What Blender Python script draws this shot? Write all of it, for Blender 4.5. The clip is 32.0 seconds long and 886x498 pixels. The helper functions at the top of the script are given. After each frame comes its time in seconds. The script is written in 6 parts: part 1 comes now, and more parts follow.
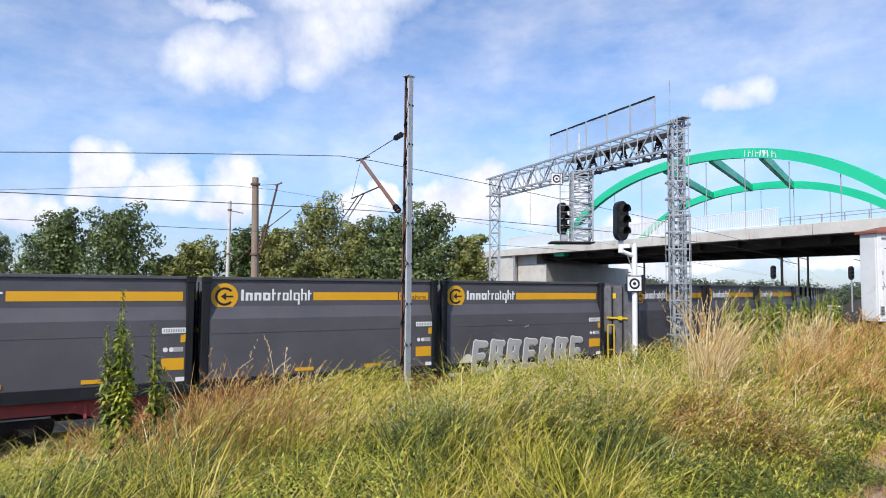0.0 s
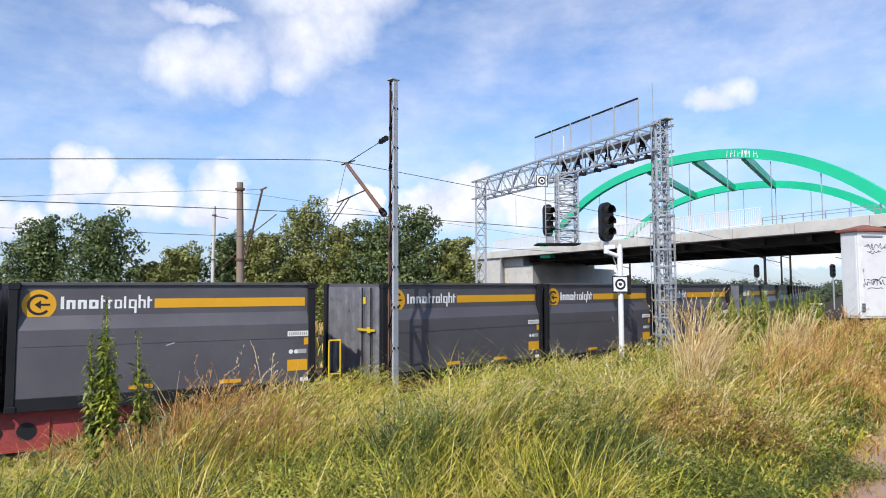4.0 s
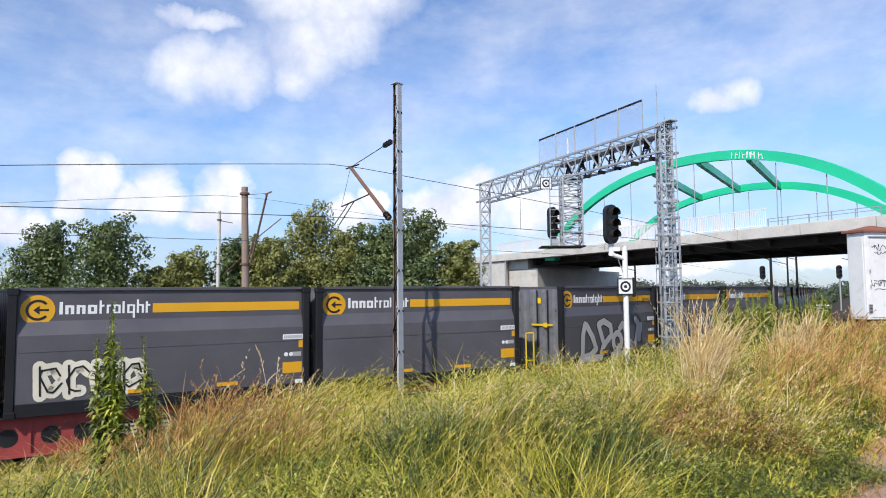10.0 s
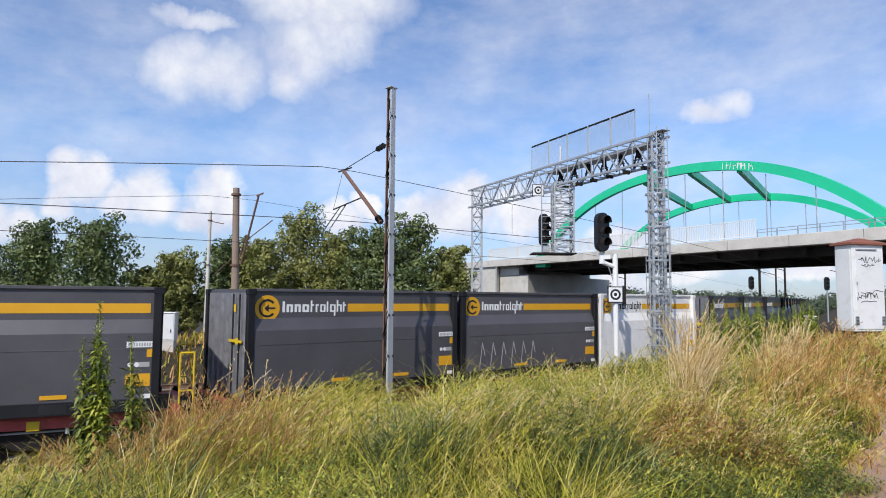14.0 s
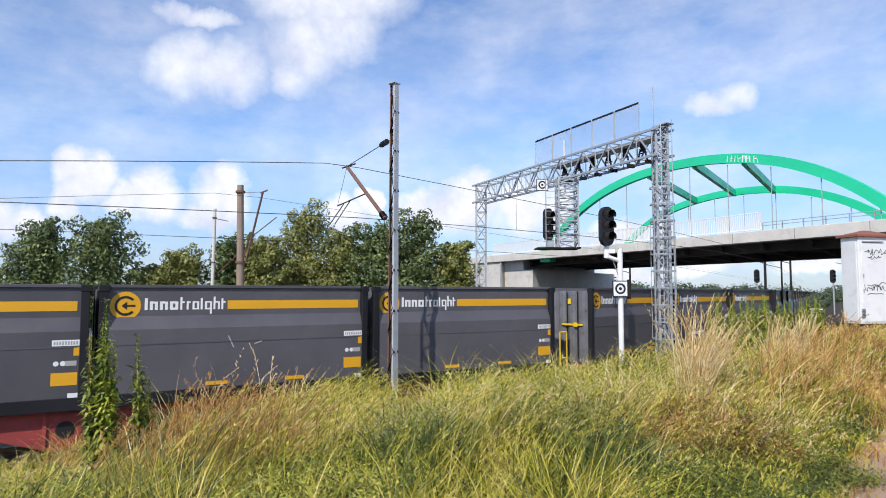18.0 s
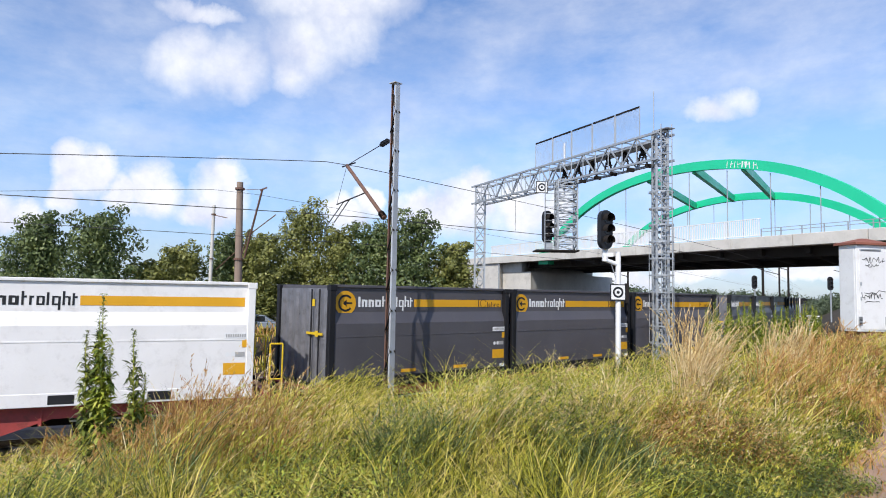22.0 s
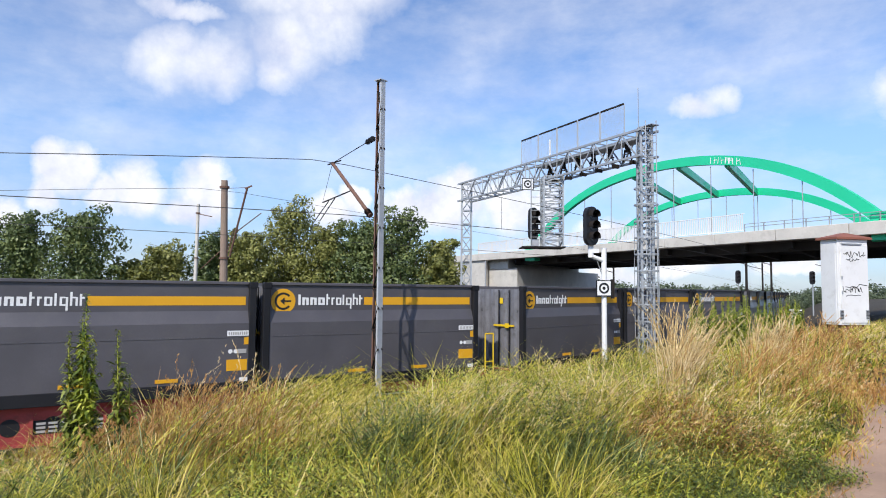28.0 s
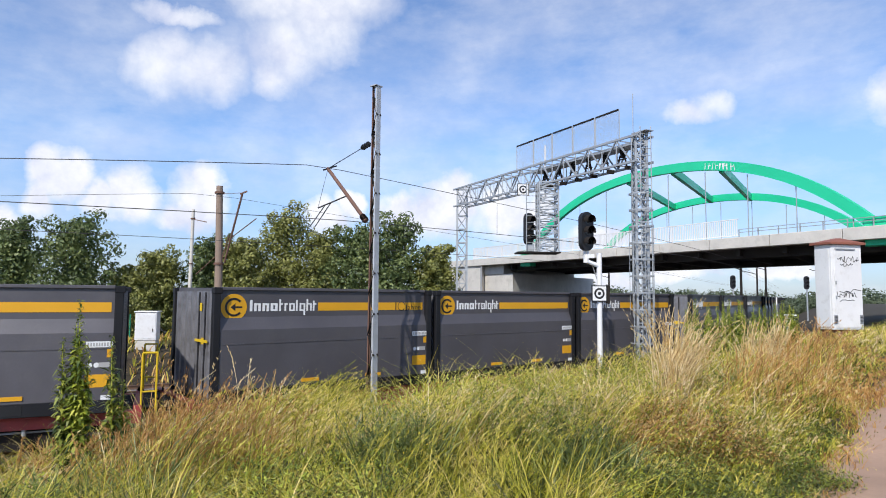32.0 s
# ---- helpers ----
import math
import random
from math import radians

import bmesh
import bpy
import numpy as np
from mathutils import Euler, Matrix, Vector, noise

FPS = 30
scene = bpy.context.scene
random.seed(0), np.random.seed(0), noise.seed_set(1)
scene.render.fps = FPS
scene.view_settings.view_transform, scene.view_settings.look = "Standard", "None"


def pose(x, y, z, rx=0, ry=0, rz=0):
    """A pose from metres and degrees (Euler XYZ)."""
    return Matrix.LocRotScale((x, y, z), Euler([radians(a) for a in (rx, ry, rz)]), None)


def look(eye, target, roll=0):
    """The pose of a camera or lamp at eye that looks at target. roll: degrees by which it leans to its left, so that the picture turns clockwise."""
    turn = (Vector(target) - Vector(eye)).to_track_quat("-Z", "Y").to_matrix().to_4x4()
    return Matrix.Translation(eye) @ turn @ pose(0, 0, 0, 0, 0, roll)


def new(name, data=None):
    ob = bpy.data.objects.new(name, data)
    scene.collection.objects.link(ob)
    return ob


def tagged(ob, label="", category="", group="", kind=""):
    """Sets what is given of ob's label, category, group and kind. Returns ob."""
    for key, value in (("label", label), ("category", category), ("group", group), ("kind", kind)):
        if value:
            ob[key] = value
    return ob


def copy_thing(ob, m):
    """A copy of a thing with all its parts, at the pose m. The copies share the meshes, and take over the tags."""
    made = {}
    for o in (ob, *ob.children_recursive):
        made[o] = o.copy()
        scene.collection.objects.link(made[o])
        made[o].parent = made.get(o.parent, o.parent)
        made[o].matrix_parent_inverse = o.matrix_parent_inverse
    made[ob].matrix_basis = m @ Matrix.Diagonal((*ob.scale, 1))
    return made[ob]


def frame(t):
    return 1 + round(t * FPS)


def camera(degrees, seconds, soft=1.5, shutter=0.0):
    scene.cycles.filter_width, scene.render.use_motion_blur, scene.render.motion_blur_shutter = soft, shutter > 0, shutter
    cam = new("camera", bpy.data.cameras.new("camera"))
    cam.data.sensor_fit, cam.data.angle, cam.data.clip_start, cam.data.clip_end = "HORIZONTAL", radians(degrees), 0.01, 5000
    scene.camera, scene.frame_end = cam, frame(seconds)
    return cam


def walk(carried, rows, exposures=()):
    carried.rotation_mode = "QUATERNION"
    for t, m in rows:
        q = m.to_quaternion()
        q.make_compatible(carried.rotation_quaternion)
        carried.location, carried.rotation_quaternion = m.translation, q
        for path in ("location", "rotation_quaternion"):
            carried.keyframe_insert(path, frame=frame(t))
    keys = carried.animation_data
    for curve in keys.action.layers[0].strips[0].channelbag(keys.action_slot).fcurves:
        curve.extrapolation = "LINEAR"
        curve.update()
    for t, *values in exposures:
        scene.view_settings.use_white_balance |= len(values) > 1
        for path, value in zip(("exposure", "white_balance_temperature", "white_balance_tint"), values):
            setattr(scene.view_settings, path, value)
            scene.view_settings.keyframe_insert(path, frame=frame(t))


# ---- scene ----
EYE = Vector((0.0, 0.0, 3.2))

# seconds, yaw to the left, pitch up, lean: a hand-held camera that stands still and sways
SWAY = [[0.0, 1.89, 3.28, 0.58], [0.5, 1.96, 3.23, 0.05], [1.0, 1.44, 3.19, 0.14], [1.5, 1.1, 3.15, 0.4], [2.0, 1.19, 3.27, -0.06], [2.5, 1.0, 3.26, -0.02], [3.0, 0.95, 3.25, -0.43], [3.5, 0.81, 3.53, -0.16],
        [5.5, 0.15, 3.58, -0.54], [6.0, -0.25, 3.95, -0.14], [6.5, -0.12, 3.78, 0.13], [7.0, -0.14, 3.78, -0.35], [7.5, 0.16, 4.03, -0.23], [8.0, 0.5, 4.14, -0.3], [8.5, 0.41, 3.82, -0.09], [9.0, 0.76, 3.72, 0.21],
        [9.5, 0.89, 3.77, -0.15], [10.0, 1.08, 3.85, -0.48], [10.5, 1.06, 3.71, -0.6], [11.0, 0.93, 3.98, -0.75], [11.5, 0.4, 4.18, -0.59], [12.0, 0.07, 4.32, -0.52], [12.5, 0.13, 4.38, -0.22], [13.0, 0.01, 4.4, -0.03],
        [13.5, -0.09, 4.35, 0.38], [14.0, 0.29, 4.29, 0.5], [14.5, 0.33, 4.21, 0.36], [16.5, 0.13, 4.15, -0.15], [17.0, 0.32, 4.13, 0.06], [17.5, 0.72, 4.23, 0.04], [18.0, 0.68, 3.88, 0.08], [18.5, 0.55, 4.07, 0.23],
        [19.0, 0.41, 4.14, -0.18], [19.5, 0.31, 4.1, 0.19], [20.0, 0.08, 4.31, 0.32], [20.5, -0.2, 4.27, 0.62], [21.0, 0.23, 4.15, 0.61], [21.5, 0.37, 4.03, 0.92], [22.0, 0.55, 3.93, 1.08], [22.5, 0.73, 3.96, 1.01],
        [23.0, 0.59, 4.14, 0.44], [23.5, 0.3, 4.22, 0.54], [24.0, 0.29, 4.22, 0.41], [24.5, 0.17, 4.01, 0.08], [25.0, 0.08, 4.1, 0.49], [25.5, 0.16, 3.88, 0.98], [27.5, -0.57, 3.8, 0.48], [28.0, -0.67, 3.71, 0.58],
        [28.5, -0.88, 3.8, 0.2], [29.0, -1.1, 3.86, 0.19], [29.5, -0.94, 4.02, 0.2], [30.0, -0.77, 3.97, 0.27], [30.5, -0.71, 4.1, 0.22], [31.0, -0.92, 4.16, 0.36], [31.5, -1.14, 4.1, 0.46], [32.0, -1.07, 4.2, 0.51]]


def sway(yaw, pitch, lean):
    a, p = radians(yaw), radians(pitch)
    return look(EYE, EYE + Vector((-math.sin(a) * math.cos(p), math.cos(a) * math.cos(p), math.sin(p))), lean)


cam = camera(70.0, 32.0, soft=1.0)
# the camera's automatic exposure dims a little while the white container fills the picture
walk(cam, [(t, sway(*r)) for t, *r in SWAY], [(0.0, 0.12), (10.8, 0.12), (11.8, -0.05), (13.2, -0.10), (14.5, -0.06), (16.5, 0.06), (20.0, 0.10), (22.4, 0.08), (23.3, -0.08), (24.2, -0.10), (25.0, 0.08), (28.0, 0.10), (32.0, 0.06)])

# ------------------------------------------------------------ node helper, world, sun
SUN_AZ, SUN_EL = radians(204.0), radians(42.0)    # azimuth of the sun, clockwise from +y


class Nodes:
    """Short hand for node trees."""

    def __init__(self, tree):
        self.t = tree
        self.t.nodes.clear()

    def n(self, kind, ins=None, **props):
        node = self.t.nodes.new(kind)
        for k, v in props.items():
            setattr(node, k, v)
        for k, v in (ins or {}).items():
            sock = node.inputs[k]
            if isinstance(v, bpy.types.NodeSocket):
                self.t.links.new(v, sock)
            elif isinstance(v, bpy.types.Node):
                self.t.links.new(v.outputs[0], sock)
            else:
                sock.default_value = v
        return node

    def math(self, op, a, b=0.0, c=0.0, clamp=False):
        return self.n("ShaderNodeMath", {0: a, 1: b, 2: c}, operation=op, use_clamp=clamp).outputs[0]

    def vmath(self, op, a, b=(0, 0, 0), out=0):
        return self.n("ShaderNodeVectorMath", {0: a, 1: b}, operation=op).outputs[out]

    def mix(self, f, a, b, blend="MIX"):
        m = self.n("ShaderNodeMix", data_type="RGBA", blend_type=blend)
        for sock, v in ((m.inputs[0], f), (m.inputs[6], a), (m.inputs[7], b)):
            if isinstance(v, bpy.types.NodeSocket):
                self.t.links.new(v, sock)
            else:
                sock.default_value = v if not isinstance(v, tuple) else (*v, 1)[:4]
        return m.outputs[2]

    def noise(self, vec, scale, detail=4.0, rough=0.55, out=0):
        ins = {"Scale": scale, "Detail": detail, "Roughness": rough}
        if vec is not None:
            ins["Vector"] = vec
        return self.n("ShaderNodeTexNoise", ins).outputs[out]

    def ramp(self, f, lo, hi, a=0.0, b=1.0):
        return self.n("ShaderNodeMapRange", {0: f, 1: lo, 2: hi, 3: a, 4: b}).outputs[0]


def make_world():
    w = bpy.data.worlds.new("sky")
    scene.world = w
    w.use_nodes = True
    N = Nodes(w.node_tree)
    sky = N.n("ShaderNodeTexSky", sky_type="NISHITA", sun_disc=False, sun_elevation=SUN_EL, sun_rotation=SUN_AZ, air_density=1.0, dust_density=0.25, ozone_density=3.0)
    way = N.n("ShaderNodeTexCoord").outputs["Generated"]
    # the air is torn by two sizes of noise before the heaps of cloud are laid out in it
    warp = N.n("ShaderNodeTexNoise", {"Vector": way, "Scale": 9.0, "Detail": 6.0, "Roughness": 0.6}).outputs[1]
    torn = N.vmath("ADD", way, N.vmath("MULTIPLY", N.vmath("SUBTRACT", warp, (0.5, 0.5, 0.5)), (0.085, 0.085, 0.07)))
    x, y, z = (N.n("ShaderNodeSeparateXYZ", {0: torn}).outputs[i] for i in range(3))
    az = N.math("ARCTAN2", x, y)
    el = N.math("ARCSINE", z)
    tear = N.math("MULTIPLY", N.math("SUBTRACT", N.noise(way, 22.0, 6.0, 0.6), 0.5), 1.3)
    banks = [None, None]
    for a, e, ra, re in CLOUDS:
        da = N.math("DIVIDE", N.math("SUBTRACT", az, radians(a)), radians(ra * 1.15))
        de = N.math("DIVIDE", N.math("SUBTRACT", el, radians(e)), radians(re * 1.2))
        g = N.math("SUBTRACT", 1.0, N.math("ADD", N.math("MULTIPLY", da, da), N.math("MULTIPLY", de, de)))
        k = 1 if e > 12 else 0
        banks[k] = g if banks[k] is None else N.math("SMOOTH_MAX", banks[k], g, 0.3)
    heaps, high = banks
    # the rest of the sky: the same kind of scattered cloud
    up = N.n("ShaderNodeSeparateXYZ", {0: way}).outputs[2]
    ahead = N.ramp(N.n("ShaderNodeSeparateXYZ", {0: way}).outputs[1], 0.3, 0.75)
    wide = N.ramp(N.noise(way, 3.4, 5.0, 0.6), 0.5, 0.75, -0.8, 0.55)
    heaps = N.math("MAXIMUM", heaps, N.math("SUBTRACT", wide, N.math("MULTIPLY", ahead, 2.0)))
    body = N.math("MULTIPLY", N.ramp(N.math("ADD", heaps, tear), -0.30, 0.72), 0.97)
    soft = N.math("MULTIPLY", N.ramp(N.math("ADD", high, tear), -0.75, 1.15), 0.90)
    body = N.math("MAXIMUM", body, soft)
    stretched = N.vmath("MULTIPLY", way, (2.0, 1.4, 4.5))
    veil = N.ramp(N.noise(stretched, 2.4, 7.0, 0.62), 0.36, 0.78, 0.02, 0.52)
    low = N.ramp(up, 0.0, 0.22, 0.10, 0.0)
    cover = N.math("MAXIMUM", body, N.math("MAXIMUM", veil, low))
    shade = N.ramp(N.noise(N.vmath("ADD", way, (0.0, 0.0, 0.03)), 12.0, 5.0, 0.6), 0.35, 0.62, 0.0, 1.0)
    white = N.mix(shade, (4.9, 5.15, 6.2), (7.0, 7.0, 7.2))
    blue = N.mix(1.0, sky.outputs[0], N.n("ShaderNodeCombineXYZ", {0: N.ramp(up, 0.0, 0.22, 0.40, 0.92), 1: N.ramp(up, 0.0, 0.22, 0.50, 1.0), 2: N.ramp(up, 0.0, 0.22, 0.74, 1.16)}).outputs[0], "MULTIPLY")
    col = N.mix(cover, blue, white)
    bg = N.n("ShaderNodeBackground", {"Color": col, "Strength": 0.15})
    N.n("ShaderNodeOutputWorld", {"Surface": bg})


# azimuth right of +y, elevation, half width, half height, in degrees
CLOUDS = [(-23.9, 18.6, 2.6, 2.3), (-20.4, 18.7, 3.4, 2.2), (-22.6, 20.0, 1.8, 1.5), (-13.9, 25.4, 4.2, 2.4), (-9.8, 25.5, 4.9, 2.6), (-13.8, 21.2, 3.0, 2.8), (-10.2, 23.0, 3.4, 2.2), (-14.8, 18.9, 1.5, 1.6), (-30.8, 9.2, 1.6, 2.0), (-29.4, 9.0, 1.6, 2.2), (-31.8, 7.0, 1.3, 1.5), (-27.3, 7.4, 1.2, 1.6), (-25.3, 8.2, 1.9, 2.1), (-20.4, 8.3, 2.3, 2.2), (-21.5, 6.6, 2.5, 1.3), (-19.7, 9.4, 1.3, 1.3), (-2.3, 7.0, 2.5, 1.7), (0.6, 7.6, 2.4, 2.4), (2.8, 8.8, 2.4, 2.3), (7.0, 7.6, 2.8, 2.4), (-9.4, 6.9, 2.0, 1.5), (-7.0, 8.0, 1.1, 1.3), (-34.1, 5.9, 1.1, 1.4), (24.3, 15.7, 1.5, 1.1), (22.6, 14.9, 1.6, 0.9), (36.8, 14.6, 1.8, 1.6), (10.0, 7.0, 1.2, 2.1), (-22.7, 22.7, 3.0, 0.6), (15.1, 5.5, 2.2, 1.0), (21.0, 2.4, 3.4, 0.8), (29.5, 1.9, 3.2, 0.7), (15.5, 1.8, 2.4, 0.8), (-36.0, 5.5, 2.2, 1.4)]
make_world()

sun = new("sun", bpy.data.lights.new("sun", "SUN"))
sun.data.energy, sun.data.angle, sun.data.color = 4.2, radians(0.53), (1.0, 0.95, 0.87)
towards_sun = Vector((math.sin(SUN_AZ) * math.cos(SUN_EL), math.cos(SUN_AZ) * math.cos(SUN_EL), math.sin(SUN_EL)))
sun.matrix_world = look(towards_sun * 60, (0, 0, 0))
scene.view_settings.exposure = 0.0


# ------------------------------------------------------------ materials
def material(name, colour, rough=0.7, metal=0.0, vary=0.25, scale=1.2, grain=30.0, bump=0.15, dirt=None, dirt_amount=0.0, spec=0.5, island=0.0, each=0.0, translucent=0.0):
    m = bpy.data.materials.new(name)
    m.use_nodes = True
    N = Nodes(m.node_tree)
    co = N.n("ShaderNodeTexCoord").outputs["Object"]
    big = N.noise(co, scale, 4.0, 0.6)
    small = N.noise(co, grain, 5.0, 0.65)
    c = N.mix(N.ramp(big, 0.3, 0.7), tuple(v * (1 - vary) for v in colour), tuple(min(1.0, v * (1 + vary)) for v in colour))
    c = N.mix(N.ramp(small, 0.35, 0.65, 0.0, 0.5), c, tuple(v * (1 - 0.6 * vary) for v in colour))
    if dirt:
        c = N.mix(N.math("MULTIPLY", N.ramp(N.noise(co, scale * 2.3, 7.0, 0.7), 0.52, 0.72), dirt_amount), c, dirt)
    if island or each:
        r = N.n("ShaderNodeNewGeometry").outputs["Random Per Island"] if island else N.n("ShaderNodeObjectInfo").outputs["Random"]
        k = N.ramp(r, 0.0, 1.0, 1 - (island or each), 1 + (island or each))
        c = N.mix(1.0, c, N.n("ShaderNodeCombineXYZ", {0: k, 1: k, 2: k}).outputs[0], "MULTIPLY")
    bmp = N.n("ShaderNodeBump", {"Strength": bump, "Distance": 0.01, "Height": small})
    p = N.n("ShaderNodeBsdfPrincipled", {"Base Color": c, "Roughness": N.ramp(big, 0.3, 0.7, max(0.0, rough - 0.1), min(1.0, rough + 0.1)), "Metallic": metal, "Normal": bmp, "Specular IOR Level": spec})
    out = p.outputs[0]
    if translucent:
        tr = N.n("ShaderNodeBsdfTranslucent", {"Color": c})
        out = N.n("ShaderNodeMixShader", {0: translucent, 1: p, 2: tr}).outputs[0]
    N.n("ShaderNodeOutputMaterial", {"Surface": out})
    return m


def blade_material(name, colours, translucent=0.3, gloss=0.5, each=0.7, tuft=0.30):
    """Grass: a hue for each blade, paler and greener patches over metres."""
    m = bpy.data.materials.new(name)
    m.use_nodes = True
    N = Nodes(m.node_tree)
    r = N.n("ShaderNodeNewGeometry").outputs["Random Per Island"]
    co = N.n("ShaderNodeTexCoord").outputs["Object"]
    # whole drifts are riper or greener than others
    shift = N.math("ADD", N.ramp(N.noise(co, 0.55, 4.0, 0.6), 0.35, 0.65, -0.24, 0.24), N.ramp(N.noise(co, 4.2, 2.0, 0.5), 0.35, 0.65, -tuft, tuft))
    ramp = N.n("ShaderNodeValToRGB", {0: N.math("ADD", N.ramp(r, 0.0, 1.0, 0.5 - each / 2, 0.5 + each / 2), shift, clamp=True)})
    el = ramp.color_ramp.elements
    while len(el) < len(colours):
        el.new(0.5)
    for i, c in enumerate(colours):
        el[i].position, el[i].color = i / (len(colours) - 1), (*c, 1)
    c = ramp.outputs[0]
    p = N.n("ShaderNodeBsdfPrincipled", {"Base Color": c, "Roughness": gloss, "Specular IOR Level": 0.4})
    tr = N.n("ShaderNodeBsdfTranslucent", {"Color": c})
    N.n("ShaderNodeOutputMaterial", {"Surface": N.n("ShaderNodeMixShader", {0: translucent, 1: p, 2: tr}).outputs[0]})
    return m


M_SOIL = material("soil", (0.045, 0.035, 0.02), 0.95, vary=0.4, scale=0.8, grain=14, bump=0.6)
M_PATH = material("path_dirt", (0.38, 0.25, 0.175), 0.95, vary=0.2, scale=1.5, grain=25, bump=0.5)
M_BALLAST = material("ballast", (0.17, 0.15, 0.135), 0.9, vary=0.35, scale=2, grain=18, bump=1.0, island=0.35)
M_RAIL = material("rail_steel", (0.25, 0.16, 0.11), 0.45, 0.6, vary=0.3)
M_SLEEPER = material("sleeper_concrete", (0.30, 0.28, 0.25), 0.9)
M_DARK = material("container_grey", (0.086, 0.081, 0.092), 0.44, vary=0.16, scale=0.9, grain=22, bump=0.06, dirt=(0.115, 0.108, 0.103), dirt_amount=0.35, each=0.12)
# container grey made paler: sunlight on the end walls is in the colour
M_END_LIT = material("container_end_lit", (0.20, 0.20, 0.22), 0.36, 0.25, vary=0.25, scale=2.0, grain=18, bump=0.1, dirt=(0.04, 0.035, 0.03), dirt_amount=0.5, each=0.15)
M_LETTER = material("letter_grey", (0.50, 0.49, 0.49), 0.55, vary=0.1)
M_DARKER = material("container_post", (0.014, 0.014, 0.017), 0.55, vary=0.2, each=0.12, spec=0.3)
M_WHITE_BOX = material("container_white", (0.80, 0.78, 0.77), 0.5, vary=0.05, scale=1.2, bump=0.05, dirt=(0.36, 0.33, 0.30), dirt_amount=0.30)
M_YELLOW = material("stripe_yellow", (0.72, 0.36, 0.012), 0.5, vary=0.06, bump=0.03)
M_RAILYEL = material("rail_yellow", (0.74, 0.50, 0.02), 0.5, vary=0.1)
M_WHITE = material("paint_white", (0.78, 0.78, 0.78), 0.5, vary=0.05, bump=0.03)
M_INK = material("paint_black", (0.012, 0.012, 0.014), 0.5, vary=0.1, bump=0.03)
M_SPRAY = material("spray_silver", (0.40, 0.39, 0.38), 0.5, vary=0.12, grain=16)
M_CREAM = material("spray_cream", (0.70, 0.65, 0.52), 0.6, vary=0.12)
M_RED = material("wagon_red", (0.36, 0.055, 0.05), 0.6, vary=0.25, scale=1.6, dirt=(0.07, 0.04, 0.03), dirt_amount=0.6, each=0.15)
M_UNDER = material("bogie_grime", (0.022, 0.018, 0.016), 0.85, vary=0.3, spec=0.25)
M_GALV = material("galvanised_steel", (0.42, 0.44, 0.46), 0.5, 0.45, vary=0.12, scale=3, bump=0.05)
M_MASTPAINT = material("mast_grey_paint", (0.44, 0.46, 0.49), 0.55, 0.1, vary=0.12, scale=3, dirt=(0.22, 0.17, 0.13), dirt_amount=0.35)
M_MESH = material("mesh_panel_grey", (0.40, 0.42, 0.45), 0.55, 0.3, vary=0.1)
M_CONC = material("concrete", (0.60, 0.57, 0.52), 0.9, vary=0.14, scale=0.5, grain=9, dirt=(0.28, 0.26, 0.23), dirt_amount=0.4)
# near-black underside: the shade below the bridge deck is in the colour
M_SHADED_SOFFIT = material("shaded_soffit", (0.055, 0.052, 0.05), 0.9, vary=0.25, scale=0.5)
M_CONCPOLE = material("old_concrete_pole", (0.27, 0.20, 0.155), 0.9, vary=0.2, scale=1.5)
M_GREEN = material("arch_green", (0.018, 0.58, 0.30), 0.42, vary=0.08, scale=0.4, bump=0.03)
M_RUST = material("rusty_brown", (0.16, 0.085, 0.06), 0.8, vary=0.3)
M_WIRE = material("copper_wire", (0.045, 0.04, 0.04), 0.6, 0.4)
M_GLASSDARK = material("lens_dark", (0.012, 0.010, 0.010), 0.15, vary=0.1)
M_BOXWHITE = material("cabinet_white", (0.74, 0.74, 0.74), 0.55, vary=0.05, scale=2, dirt=(0.45, 0.42, 0.38), dirt_amount=0.35)
M_ROOFRED = material("cabinet_roof_rust", (0.25, 0.09, 0.06), 0.8, vary=0.2)
M_BARK = material("bark", (0.09, 0.065, 0.045), 0.95, vary=0.3, scale=4)
M_LEAF = blade_material("leaf_green", [(0.035, 0.06, 0.022), (0.11, 0.15, 0.05), (0.28, 0.32, 0.11)], 0.15, 0.5, 0.5, 0.12)
M_LEAF2 = blade_material("leaf_olive", [(0.06, 0.075, 0.022), (0.19, 0.20, 0.05), (0.40, 0.39, 0.12)], 0.15, 0.5, 0.5, 0.12)
M_FARTREE = blade_material("far_leaf", [(0.06, 0.085, 0.05), (0.10, 0.13, 0.07), (0.14, 0.17, 0.09)], 0.2)
M_GRASS = blade_material("grass_green", [(0.04, 0.05, 0.008), (0.19, 0.205, 0.018), (0.46, 0.43, 0.045), (0.66, 0.54, 0.09), (0.80, 0.62, 0.22)], 0.26, 0.40)
# low blades this dark carry the shade of the gaps in their colour
M_UNDERGROWTH_SHADE = blade_material("undergrowth_shade_green", [(0.008, 0.013, 0.004), (0.025, 0.036, 0.007), (0.07, 0.085, 0.013), (0.11, 0.085, 0.025)], 0.05)
M_STRAW = blade_material("grass_straw", [(0.42, 0.26, 0.10), (0.68, 0.50, 0.23), (0.86, 0.72, 0.45)], 0.22, 0.45)
M_RUSSET = blade_material("grass_russet", [(0.26, 0.125, 0.04), (0.52, 0.28, 0.085), (0.68, 0.46, 0.17)], 0.2, 0.5)
M_DOCK = blade_material("dock_red", [(0.16, 0.06, 0.035), (0.34, 0.16, 0.11), (0.52, 0.32, 0.25)], 0.15, 0.6)
